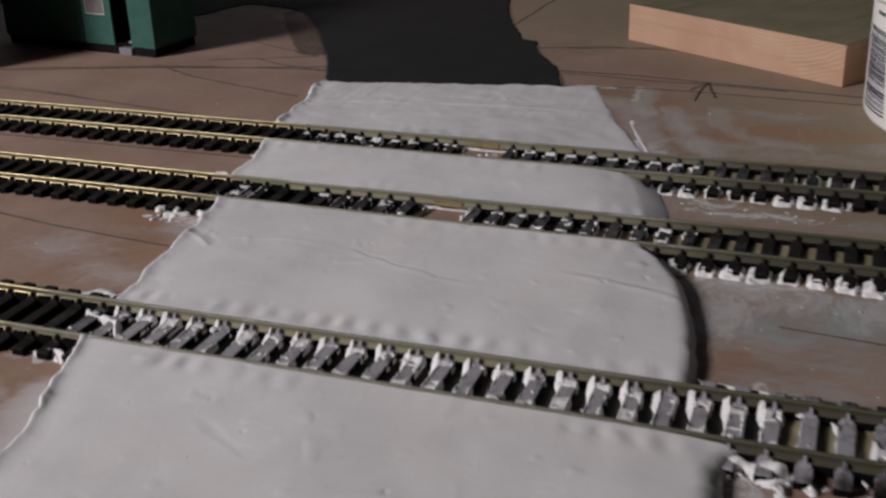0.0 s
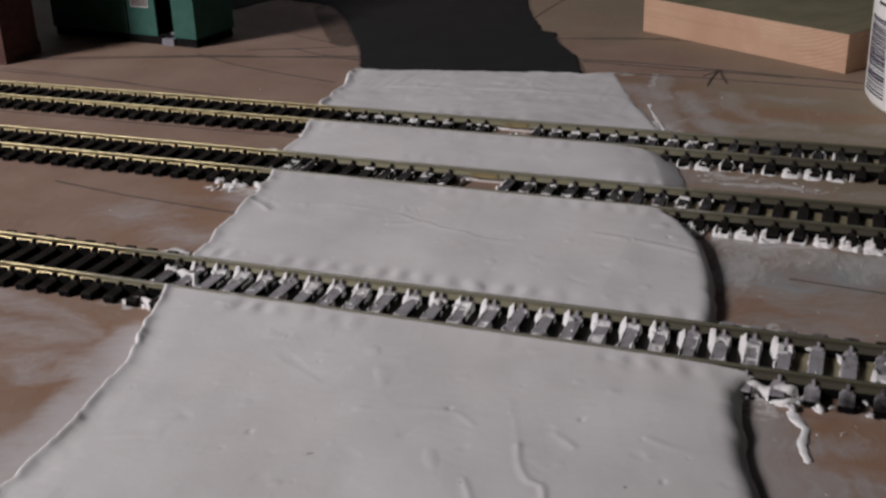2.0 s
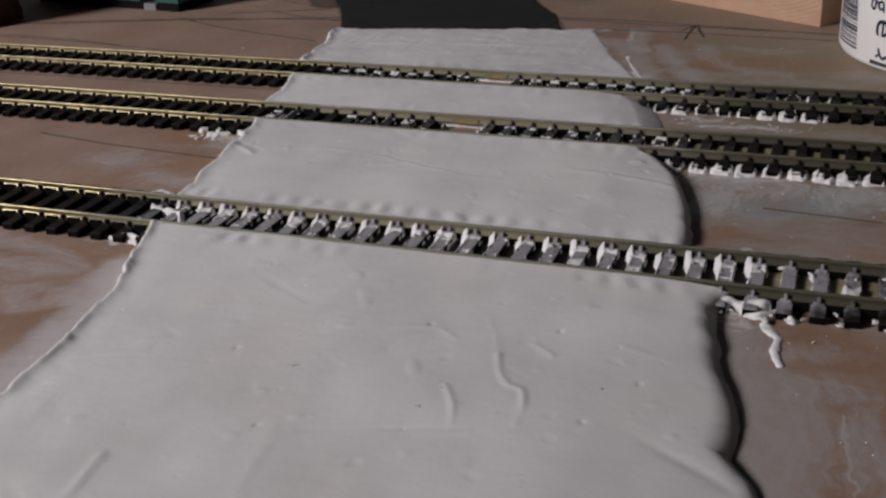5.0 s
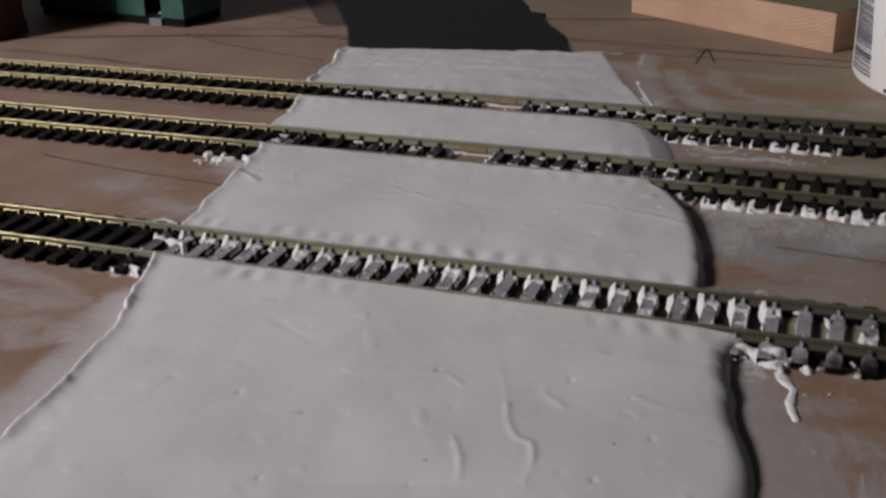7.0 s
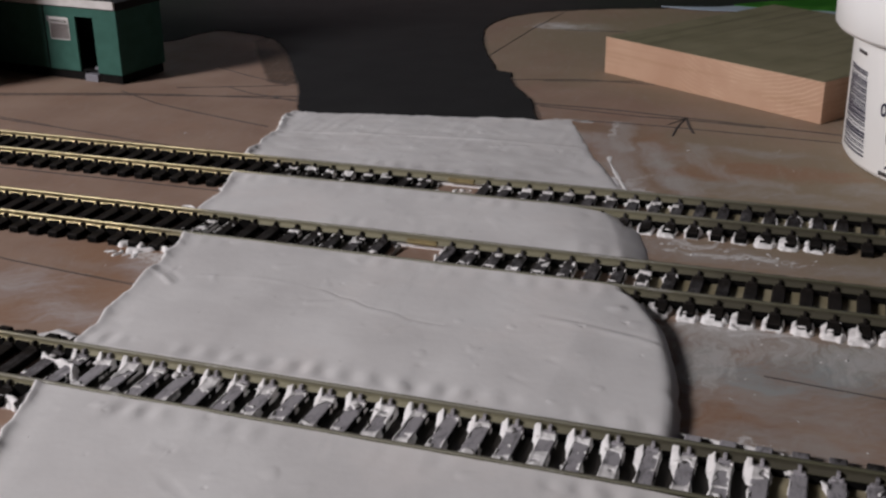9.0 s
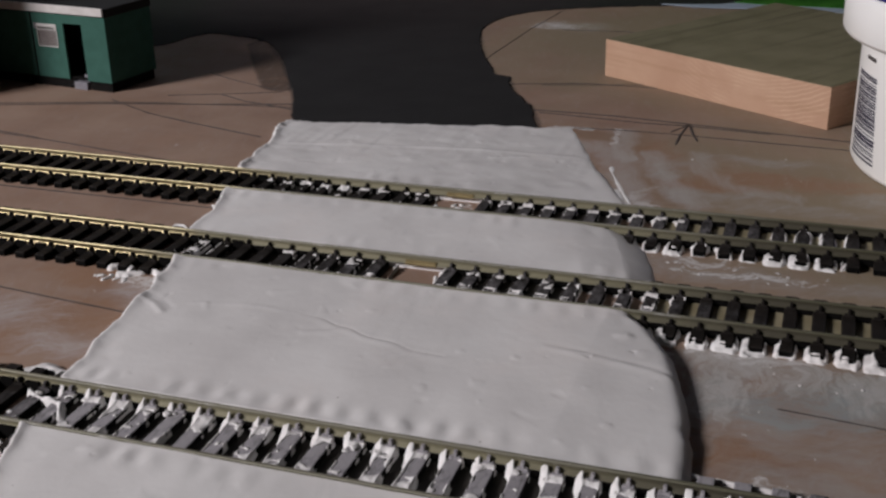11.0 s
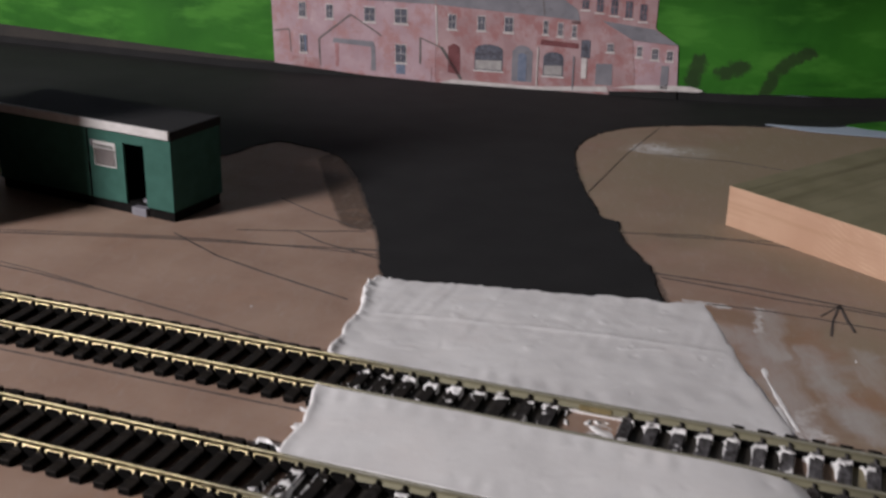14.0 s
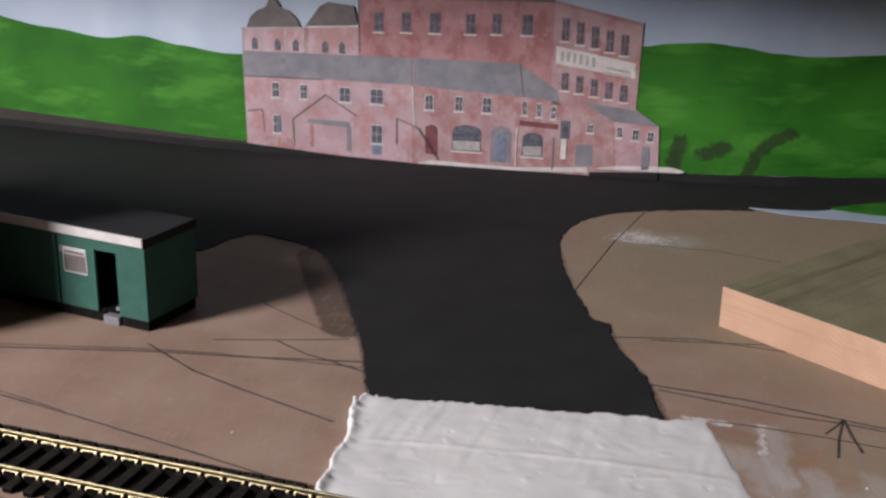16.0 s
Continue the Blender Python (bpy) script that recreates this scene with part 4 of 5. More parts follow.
# ---- dark brick building that shades the cabin ----
bb = thing("brick_building", pose(-0.2575, 0.102, 0), "dark red brick model building beside the green cabin", "building")
part("wall", box(-0.20, 0, 0, 0, 0.024, 0.102), M["redbrick"], bb)
part("plinth", box(-0.2006, -0.0006, 0, 0.0006, 0.0246, 0.006, 0.0003), M["redbrick"], bb)
part("roof", box(-0.201, -0.001, 0.102, 0.001, 0.025, 0.108, 0.0005), M["slate_dark"], bb)

# ---- unseen board added in front of the backdrop to shade its top ----
top_shade = thing("top_shade_board", pose(-0.30, 0.175, 0.197, 0, 2.0, 3.0), "narrow dark board added out of view to shade the backdrop's top", "board")
part("board", box(-0.9, 0, 0, 0.9, 0.012, 0.085, 0.001), M["floor"], top_shade)
for x in (-0.85, 0.85):
    part("hanger", box(x - 0.006, 0.002, 0.085, x + 0.006, 0.010, 1.72), M["floor"], top_shade, "thin dark rod holding the added shading board")

# ---- filler tub ----
def lathe(profile, n=64):
    bm = bmesh.new()
    rings = [[bm.verts.new((r * math.cos(2 * math.pi * i / n), r * math.sin(2 * math.pi * i / n), z)) for i in range(n)] for r, z in profile]
    for a, b in zip(rings, rings[1:]):
        for i in range(n):
            j = (i + 1) % n
            bm.faces.new((a[i], a[j], b[j], b[i]))
    bm.faces.new(rings[0][::-1]), bm.faces.new(rings[-1])
    return bm


tub = thing("filler_tub", pose(0.1786, 0.1455, 0), "white plastic tub of filler with printed label and blue lid", "tub")
part("body", lathe([(0.0580, 0), (0.0600, 0.0006), (0.0610, 0.0022), (0.0614, 0.046), (0.0614, 0.052)]), M["white_plastic"], tub, smooth=True)
part("collar", lathe([(0.0614, 0.0442), (0.0672, 0.0446), (0.0682, 0.046), (0.0684, 0.0585), (0.0674, 0.0598), (0.0614, 0.0598)]), M["white_plastic"], tub, "wide white rim", smooth=True)
part("lid", lathe([(0.0650, 0.0598), (0.0692, 0.0602), (0.0697, 0.0622), (0.0690, 0.0652), (0.0655, 0.0658), (0.0620, 0.0643)]), M["blue_plastic"], tub, "blue lid", smooth=True)


def skin(r, a0, a1, z0, z1, n=10):
    """A patch on the tub's side, 0.15 mm thick; angles in degrees."""
    bm = bmesh.new()
    rows = []
    for i in range(n + 1):
        a = radians(a0 + (a1 - a0) * i / n)
        c, q = math.cos(a), math.sin(a)
        rows.append([bm.verts.new((rr * c, rr * q, z)) for rr, z in ((r, z0), (r + 0.00015, z0), (r + 0.00015, z1), (r, z1))])
    for p, q in zip(rows, rows[1:]):
        for k in range(4):
            bm.faces.new((p[k], p[(k + 1) % 4], q[(k + 1) % 4], q[k]))
    bm.faces.new(rows[0]), bm.faces.new(rows[-1][::-1])
    return bm


def tub_r(z):
    return 0.0610 + 0.0004 * (z - 0.0022) / 0.0438


rng = random.Random(5)
z = 0.0050
while z < 0.0330:
    w = rng.choice((0.00025, 0.0004, 0.0006, 0.0009))
    part("barcode_bar", skin(tub_r(z), -172, -156.5 + 3.5 * (0.033 - z) / 0.028, z, z + w), M["ink"], tub)
    z += w + rng.choice((0.0003, 0.0005, 0.0008))
part("print_bar", skin(tub_r(0.0384), -165.3, -158.2, 0.0380, 0.0391), M["pencil"], tub, "unreadable grey print")


def label_text(text, a0, a1, z0, z1, name):
    """Writing that runs down the tub's side, the letters' tops turned to the right, between two angles and two heights."""
    cu = bpy.data.curves.new(name, "FONT")
    cu.body, cu.size, cu.extrude = text, 1.0, 0.0
    tmp = new(name + "_curve", cu)
    bpy.context.view_layer.update()
    me = bpy.data.meshes.new_from_object(tmp.evaluated_get(bpy.context.evaluated_depsgraph_get()))
    bpy.data.objects.remove(tmp)
    xs, ys = [v.co.x for v in me.vertices], [v.co.y for v in me.vertices]
    for v in me.vertices:
        u, q = (v.co.x - min(xs)) / (max(xs) - min(xs)), (v.co.y - min(ys)) / (max(ys) - min(ys))
        zz, a = z1 + (z0 - z1) * u, radians(a0 + (a1 - a0) * q)
        r = tub_r(zz) + 0.00025
        v.co = (r * math.cos(a), r * math.sin(a), zz)
    me.materials.clear()
    me.materials.append(M["ink"])
    return part(name, me, None, tub, "dark printed lettering")


label_text("600g", -146.3, -137.0, 0.0213, 0.0412, "weight_text")
label_text("e", -142.4, -136.3, 0.0127, 0.0187, "mark_text")
def mark(pts, width):
    """A brushed line on the tub's side, over points of degrees and height."""
    bm = bmesh.new()
    fine = smooth_loop([(radians(a) * 0.0612, h) for a, h in pts], 5)
    rows = []
    for i, (s_, h) in enumerate(fine):
        d = (Vector(fine[min(i + 1, len(fine) - 1)]) - Vector(fine[max(i - 1, 0)])).normalized()
        o = Vector((-d.y, d.x)) * width * 0.5 * (1.2 - abs(i / len(fine) - 0.4))
        ring = []
        for sg, up in ((-1, 0), (-1, 0.00015), (1, 0.00015), (1, 0)):
            a, hh = (s_ + sg * o.x) / 0.0612, h + sg * o.y
            r = tub_r(hh) + up
            ring.append(bm.verts.new((r * math.cos(a), r * math.sin(a), hh)))
        rows.append(ring)
    for p, q in zip(rows, rows[1:]):
        for k in range(4):
            bm.faces.new((p[k], p[(k + 1) % 4], q[(k + 1) % 4], q[k]))
    return bm


part("emblem_stroke", mark([(-140.6, 0.0084), (-139.8, 0.0066), (-140.6, 0.0056), (-141.5, 0.0050)], 0.0009), M["ink"], tub, "dark printed emblem")
part("emblem_stroke", mark([(-139.8, 0.0064), (-138.2, 0.0050), (-136.5, 0.0058), (-134.5, 0.0075), (-132.8, 0.0090)], 0.0009), M["ink"], tub, "dark printed emblem")
part("print_bar", skin(tub_r(0.0030), -144, -131.9, 0.0022, 0.0035), M["pencil"], tub, "unreadable grey print")
part("blue_panel", skin(tub_r(0.03), -130.5, -70, 0.0265, 0.0420, 24), M["blue_plastic"], tub, "dark blue printed panel")

# ---- printed building card ----
CARD = thing("building_card", pose(-0.29487, 0.41432, 0, 0, 0, 6.6), "flat printed card of red brick terrace and factory", "card")
def piece(name, pts, material, layer, parent=None, label=""):
    return part(name, card(pts, -0.00015 * layer - 0.0004, -0.00015 * (layer - 1) - 0.0004 if layer else -0.0001), M[material], parent or CARD, label)
def stroke(a, b, w):
    d = (Vector(b) - Vector(a)).normalized()
    o = Vector((-d.y, d.x)) * w / 2
    return [tuple(Vector(a) - o), tuple(Vector(b) - o), tuple(Vector(b) + o), tuple(Vector(a) + o)]
piece("card_back", [(0.0124, 0.0), (0.0110, 0.0599), (0.0113, 0.0745), (0.0819, 0.0780), (0.0819, 0.0955), (0.1940, 0.0972), (0.2425, 0.0867), (0.2418, 0.0400), (0.2552, 0.0311), (0.2566, 0.0)], "brick_print", 0)
piece("factory_wall", [(0.0819, 0.0600), (0.0819, 0.0955), (0.1940, 0.0972), (0.1940, 0.0480)], "brick_dark", 1)
piece("factory_end", [(0.1942, 0.0400), (0.1942, 0.0968), (0.2425, 0.0866), (0.2418, 0.0400)], "brick_print", 1)
piece("cornice", stroke((0.0819, 0.0958), (0.1940, 0.0975), 0.0016), "slate_dark", 2)
piece("cornice", stroke((0.1940, 0.0972), (0.2428, 0.0868), 0.0014), "brick_dark", 2)
piece("tower_wall", [(0.0112, 0.0600), (0.0113, 0.0745), (0.0500, 0.0765), (0.0500, 0.0605)], "brick_pale", 1)
piece("tower_wall", [(0.0520, 0.0605), (0.0520, 0.0770), (0.0817, 0.0788), (0.0817, 0.0610)], "brick_pale", 1)
for u in (0.0112, 0.0222, 0.0372, 0.0482):
    piece("pilaster", [(u, 0.0605), (u, 0.0742), (u + 0.0012, 0.0743), (u + 0.0012, 0.0605)], "grey_print", 2)
piece("cornice", stroke((0.0108, 0.0742), (0.0502, 0.0763), 0.0011), "grey_print", 2)
piece("cornice", stroke((0.0515, 0.0768), (0.0817, 0.0786), 0.0009), "pale_print", 2)
piece("drainpipe", stroke((0.0826, 0.0640), (0.0822, 0.0950), 0.0009), "slate_dark", 2)
piece("drainpipe", stroke((0.1900, 0.0630), (0.1898, 0.0965), 0.0008), "brick_dark", 2)
piece("eaves_line", stroke((0.0118, 0.0464), (0.0600, 0.0468), 0.0007), "slate_dark", 3)
piece("dome", [(0.0140, 0.0748)] + [(0.0305 + 0.0160 * math.cos(a), 0.0750 + 0.0125 * math.sin(a)) for a in (2.6, 2.2, 1.85)] + [(0.0290, 0.0930), (0.0322, 0.0930)] + [(0.0305 + 0.0160 * math.cos(a), 0.0755 + 0.0125 * math.sin(a)) for a in (1.3, 0.9, 0.5)] + [(0.0470, 0.0765)], "slate_dark", 1)
piece("tower_roof", [(0.0500, 0.0772), (0.0590, 0.0890), (0.0640, 0.0915), (0.0790, 0.0900), (0.0817, 0.0790)], "slate_dark", 1)
piece("terrace_wall", [(0.0124, 0.0050), (0.0114, 0.0465), (0.0612, 0.0470), (0.1139, 0.0467), (0.1145, 0.0004)], "brick_pale", 1)
piece("terrace_wall", [(0.1147, 0.0004), (0.1141, 0.0466), (0.1783, 0.0433), (0.1992, 0.0420), (0.2030, 0.0012)], "brick_print", 1)
piece("terrace_roof", [(0.0114, 0.0465), (0.0115, 0.0612), (0.1136, 0.0622), (0.1136, 0.0466), (0.0612, 0.0470)], "slate", 2)
piece("terrace_roof", [(0.1142, 0.0465), (0.1142, 0.0622), (0.1758, 0.0622), (0.1973, 0.0483), (0.1992, 0.0420), (0.1783, 0.0433)], "slate", 2)
piece("yard_wall", [(0.2060, 0.0050), (0.2060, 0.0300), (0.2113, 0.0420), (0.2299, 0.0322), (0.2325, 0.0045)], "brick_print", 2)
piece("yard_wall", [(0.2327, 0.0045), (0.2301, 0.0322), (0.2552, 0.0308), (0.2566, 0.0050)], "brick_pale", 2)
piece("yard_roof", [(0.2113, 0.0428), (0.2420, 0.0394), (0.2556, 0.0311), (0.2299, 0.0327)], "slate", 3)
for a, b, w in (((0.0415, 0.0222), (0.0618, 0.0378), 0.0011), ((0.0618, 0.0378), (0.0810, 0.0262), 0.0008), ((0.0415, 0.0222), (0.0420, 0.0060), 0.0011), ((0.0130, 0.0255), (0.0225, 0.0268), 0.0008), ((0.0225, 0.0268), (0.0235, 0.0130), 0.0006), ((0.1050, 0.0265), (0.1180, 0.0215), 0.0008), ((0.1050, 0.0265), (0.1050, 0.0110), 0.0012), ((0.1180, 0.0215), (0.1305, 0.0030), 0.0018)):
    piece("drawn_edge", stroke(a, b, w), "slate_dark", 2)
piece("lean_to", [(0.0500, 0.0205), (0.0510, 0.0232), (0.0760, 0.0225), (0.0770, 0.0190)], "slate", 2)
piece("drainpipe", stroke((0.1141, 0.0460), (0.1152, 0.0230), 0.0008), "pale_print", 3)
piece("blue_curtain", [(0.0322, 0.0140), (0.0322, 0.0238), (0.0334, 0.0238), (0.0336, 0.0140)], "blue_door", 4)
piece("door", [(0.0900, 0.0040), (0.0900, 0.0098), (0.0958, 0.0098), (0.0958, 0.0040)], "blue_door", 2, None, "pale blue printed doorway")
piece("gable_shade", [(0.0520, 0.0060), (0.0515, 0.0200), (0.0540, 0.0200), (0.0540, 0.0060)], "brick_dark", 2)
piece("gable_shade", [(0.0745, 0.0050), (0.0745, 0.0190), (0.0770, 0.0190), (0.0775, 0.0050)], "slate", 2)
piece("garden_wall", [(0.0240, 0.0050), (0.0240, 0.0110), (0.0420, 0.0100), (0.0420, 0.0038)], "brick_print", 3)
piece("garden_wall", [(0.0960, 0.0012), (0.0960, 0.0085), (0.1050, 0.0105), (0.1120, 0.0100), (0.1120, 0.0008)], "brick_pale", 3)
piece("lamp_post", stroke((0.1755, 0.0020), (0.1757, 0.0255), 0.0007), "pale_print", 4)
piece("lamp_post", stroke((0.1968, 0.0020), (0.1966, 0.0215), 0.0009), "slate", 4)
piece("chimney_pot", stroke((0.1000, 0.0622), (0.1001, 0.0642), 0.0013), "brick_dark", 3)
piece("chimney_pot", stroke((0.1180, 0.0622), (0.1181, 0.0640), 0.0013), "brick_dark", 3)
piece("roof_hip", stroke((0.1760, 0.0620), (0.1785, 0.0436), 0.0006), "slate_dark", 3)
piece("yard_door", [(0.2468, 0.0060), (0.2468, 0.0195), (0.2510, 0.0195), (0.2512, 0.0060)], "slate", 4)
piece("doorway", [(0.2012, 0.0090), (0.2012, 0.0208), (0.2042, 0.0208), (0.2044, 0.0090)], "pale_print", 3)
piece("shop_fascia", [(0.1770, 0.0270), (0.1772, 0.0300), (0.1990, 0.0290), (0.1990, 0.0260)], "red_print", 3)
sg = piece("sign_board", [(0.1960, 0.0632), (0.1958, 0.0730), (0.2397, 0.0656), (0.2400, 0.0572)], "pale_print", 2, None, "pale painted sign with unreadable letters")
for k in range(6):
    u = 0.1985 + 0.0035 * k
    piece("print_bar", [(u, 0.0655 - 0.15 * (u - 0.196)), (u, 0.0710 - 0.155 * (u - 0.196)), (u + 0.0016, 0.0708 - 0.155 * (u - 0.196)), (u + 0.0016, 0.0653 - 0.15 * (u - 0.196))], "grey_print", 3, sg)
for v in (0.0625, 0.0598):
    piece("print_bar", [(0.2240, v - 0.0008), (0.2240, v + 0.0006), (0.2375, v - 0.0014), (0.2375, v - 0.0028)], "grey_print", 3, sg)
def printed_window(u0, v1, u1, v0, layer=2, cols=2, tone="glass_print", frame_tone="pale_print", f=0.00022):
    w = piece("window", [(u0 - f, v0 - f), (u0 - f, v1 + f), (u1 + f, v1 + f), (u1 + f, v0 - f)], frame_tone, layer)
    piece("sill", [(u0 - 0.0009, v0 - 0.0012), (u0 - 0.0009, v0 - 0.0003), (u1 + 0.0009, v0 - 0.0003), (u1 + 0.0009, v0 - 0.0012)], "pale_print", layer + 1, w)
    for i in range(cols):
        for j in range(2):
            a, b = u0 + (u1 - u0) * i / cols, u0 + (u1 - u0) * (i + 1) / cols
            c, d = v0 + (v1 - v0) * j / 2, v0 + (v1 - v0) * (j + 1) / 2
            piece("pane", [(a + 0.0001, c + 0.0001), (a + 0.0001, d - 0.0002), (b - 0.0002, d - 0.0002), (b - 0.0002, c + 0.0001)], tone, layer + 1, w)


def shop_window(u0, v0, u1, v1):
    """A wide printed window with an arched head and a pale blind below."""
    um, hu = (u0 + u1) / 2, (u1 - u0) / 2
    arc = [(um - hu * math.cos(a), v1 - 0.0035 + 0.0035 * math.sin(a)) for a in [k * math.pi / 8 for k in range(9)]]
    w = piece("shop_window", [(u0, v0)] + arc + [(u1, v0)], "glass_print", 2, None, "arched printed shop window")
    piece("blind", [(u0 + 0.0006, v0 + 0.0006), (u0 + 0.0006, v0 + 0.0058), (u1 - 0.0006, v0 + 0.0062), (u1 - 0.0006, v0 + 0.0006)], "grey_print", 3, w, "grey printed blind")
    piece("sill", [(u0 - 0.0008, v0 - 0.0010), (u0 - 0.0008, v0), (u1 + 0.0008, v0), (u1 + 0.0008, v0 - 0.0010)], "pale_print", 3, w)


shop_window(0.1382, 0.0098, 0.1550, 0.0252)
shop_window(0.1790, 0.0092, 0.1908, 0.0232)
for q in ((0.0290, 0.0435, 0.0334, 0.0350), (0.0464, 0.0432, 0.0505, 0.0350), (0.0703, 0.0428, 0.0768, 0.0345), (0.0891, 0.0430, 0.0967, 0.0345), (0.1218, 0.0414, 0.1264, 0.0330), (0.1394, 0.0414, 0.1438, 0.0333), (0.1553, 0.0418, 0.1603, 0.0332), (0.1782, 0.0410, 0.1808, 0.0333), (0.1866, 0.0402, 0.1893, 0.0328), (0.1948, 0.0392, 0.1972, 0.0322), (0.0292, 0.0240, 0.0332, 0.0135), (0.0896, 0.0218, 0.0962, 0.0110), ):
    printed_window(*q, layer=2, cols=3 if q[2] - q[0] > 0.01 else 2)
for q in ((0.0912, 0.0870, 0.0968, 0.0764), (0.1073, 0.0876, 0.1128, 0.0768), (0.1236, 0.0882, 0.1297, 0.0771), (0.1443, 0.0886, 0.1499, 0.0775), (0.1593, 0.0893, 0.1647, 0.0782), (0.1762, 0.0896, 0.1822, 0.0784)):
    printed_window(*q, frame_tone="brick_dark")
for k in range(5):
    u = 0.1984 + 0.0082 * k
    printed_window(u, 0.0885 - 0.0019 * k, u + 0.0042, 0.0762 - 0.0016 * k, frame_tone="brick_dark")
    printed_window(u + 0.0012, 0.0585 - 0.0013 * k, u + 0.0052, 0.0488 - 0.0012 * k, frame_tone="brick_dark")
for q in ((0.2155, 0.0300, 0.2190, 0.0256), (0.2324, 0.0296, 0.2352, 0.0238), (0.2409, 0.0287, 0.2445, 0.0228), (0.2493, 0.0279, 0.2526, 0.0226)):
    printed_window(*q, layer=3)
for u in (0.0190, 0.0330, 0.0440, 0.0620, 0.0720):
    piece("arched_window", [(u - 0.0018, 0.0625), (u - 0.0018, 0.0675), (u, 0.0695), (u + 0.0018, 0.0675), (u + 0.0018, 0.0625)], "glass_print", 2)
piece("door", [(0.1220, 0.0070), (0.1220, 0.0225), (0.1255, 0.0245), (0.1292, 0.0225), (0.1296, 0.0060)], "red_print", 2, None, "dark red printed door")
piece("door_surround", [(0.1606, 0.0045), (0.1606, 0.0222), (0.1630, 0.0250), (0.1665, 0.0260), (0.1700, 0.0250), (0.1726, 0.0222), (0.1728, 0.0045)], "slate", 2, None, "dark arched doorway")
piece("door", [(0.1642, 0.0050), (0.1642, 0.0205), (0.1665, 0.0215), (0.1690, 0.0205), (0.1692, 0.0050)], "blue_door", 3, None, "blue printed door")
piece("door", [(0.2006, 0.0210), (0.2006, 0.0312), (0.2058, 0.0312), (0.2058, 0.0210)], "glass_print", 2)
piece("gate", [(0.2097, 0.0060), (0.2097, 0.0180), (0.2190, 0.0185), (0.2195, 0.0060)], "slate", 3)
piece("painted_base", [(0.0120, 0.0), (0.0120, 0.0057), (0.0694, 0.0018), (0.1160, 0.0004), (0.1160, 0.0)], "tarmac", 3, None, "black paint along the bottom edge")
piece("pavement_edge", [(0.1165, 0.0003), (0.1250, 0.0030), (0.1750, 0.0022), (0.2165, 0.0052), (0.2175, 0.0022), (0.1760, 0.0003)], "pale_print", 3, None, "whitish printed pavement")
piece("painted_base", [(0.2180, 0.0), (0.2180, 0.0026), (0.2566, 0.0050), (0.2566, 0.0)], "tarmac", 3, None, "black paint along the bottom edge")
piece("pavement_edge", [(0.2200, 0.0048), (0.2330, 0.0072), (0.2566, 0.0085), (0.2566, 0.0052)], "pale_print", 4, None, "whitish printed pavement")
piece("pavement_edge", [(0.2560, 0.0052), (0.2566, 0.0083), (0.2640, 0.0085), (0.2715, 0.0066), (0.2690, 0.0054)], "pale_print", 4, None, "whitish printed pavement")

# ---- painted offcut lying on the board ----
off = thing("painted_offcut", pose(0, 0, 0.0006), "thin offcut of green and pale blue painted card lying flat", "card")
part("sheet", slab(smooth_loop([(0.014, 0.4050), (0.020, 0.4030), (0.035, 0.3995), (0.057, 0.4005), (0.078, 0.4025), (0.16, 0.402), (0.26, 0.42), (0.23, 0.50), (0.130, 0.475), (0.085, 0.446), (0.0645, 0.4290), (0.050, 0.4140), (0.033, 0.4080)], 6, True), 0.0, 0.0003), M["sky"], off, "pale blue edge")
part("green_area", slab(ragged(smooth_loop([(0.054, 0.4180), (0.0610, 0.4270), (0.085, 0.445), (0.130, 0.474), (0.225, 0.496), (0.252, 0.428), (0.16, 0.410), (0.10, 0.414), (0.072, 0.4150)], 6, True), 0.0006, 200, 4), 0.0003, 0.0006), M["hill"], off, "bright green painted area")

# ---- bare strip below the hills ----
part("bare_strip", wall_strip(lambda x: 0.0050, lambda x: 0.0054 + 0.0075 * min(1, max(0, (-0.25 - x) / 0.24)), 0.0012, 0.0005, -0.9, -0.2835, 60), M["thin_brown"], backdrop, "thin brown strip below the green paint")

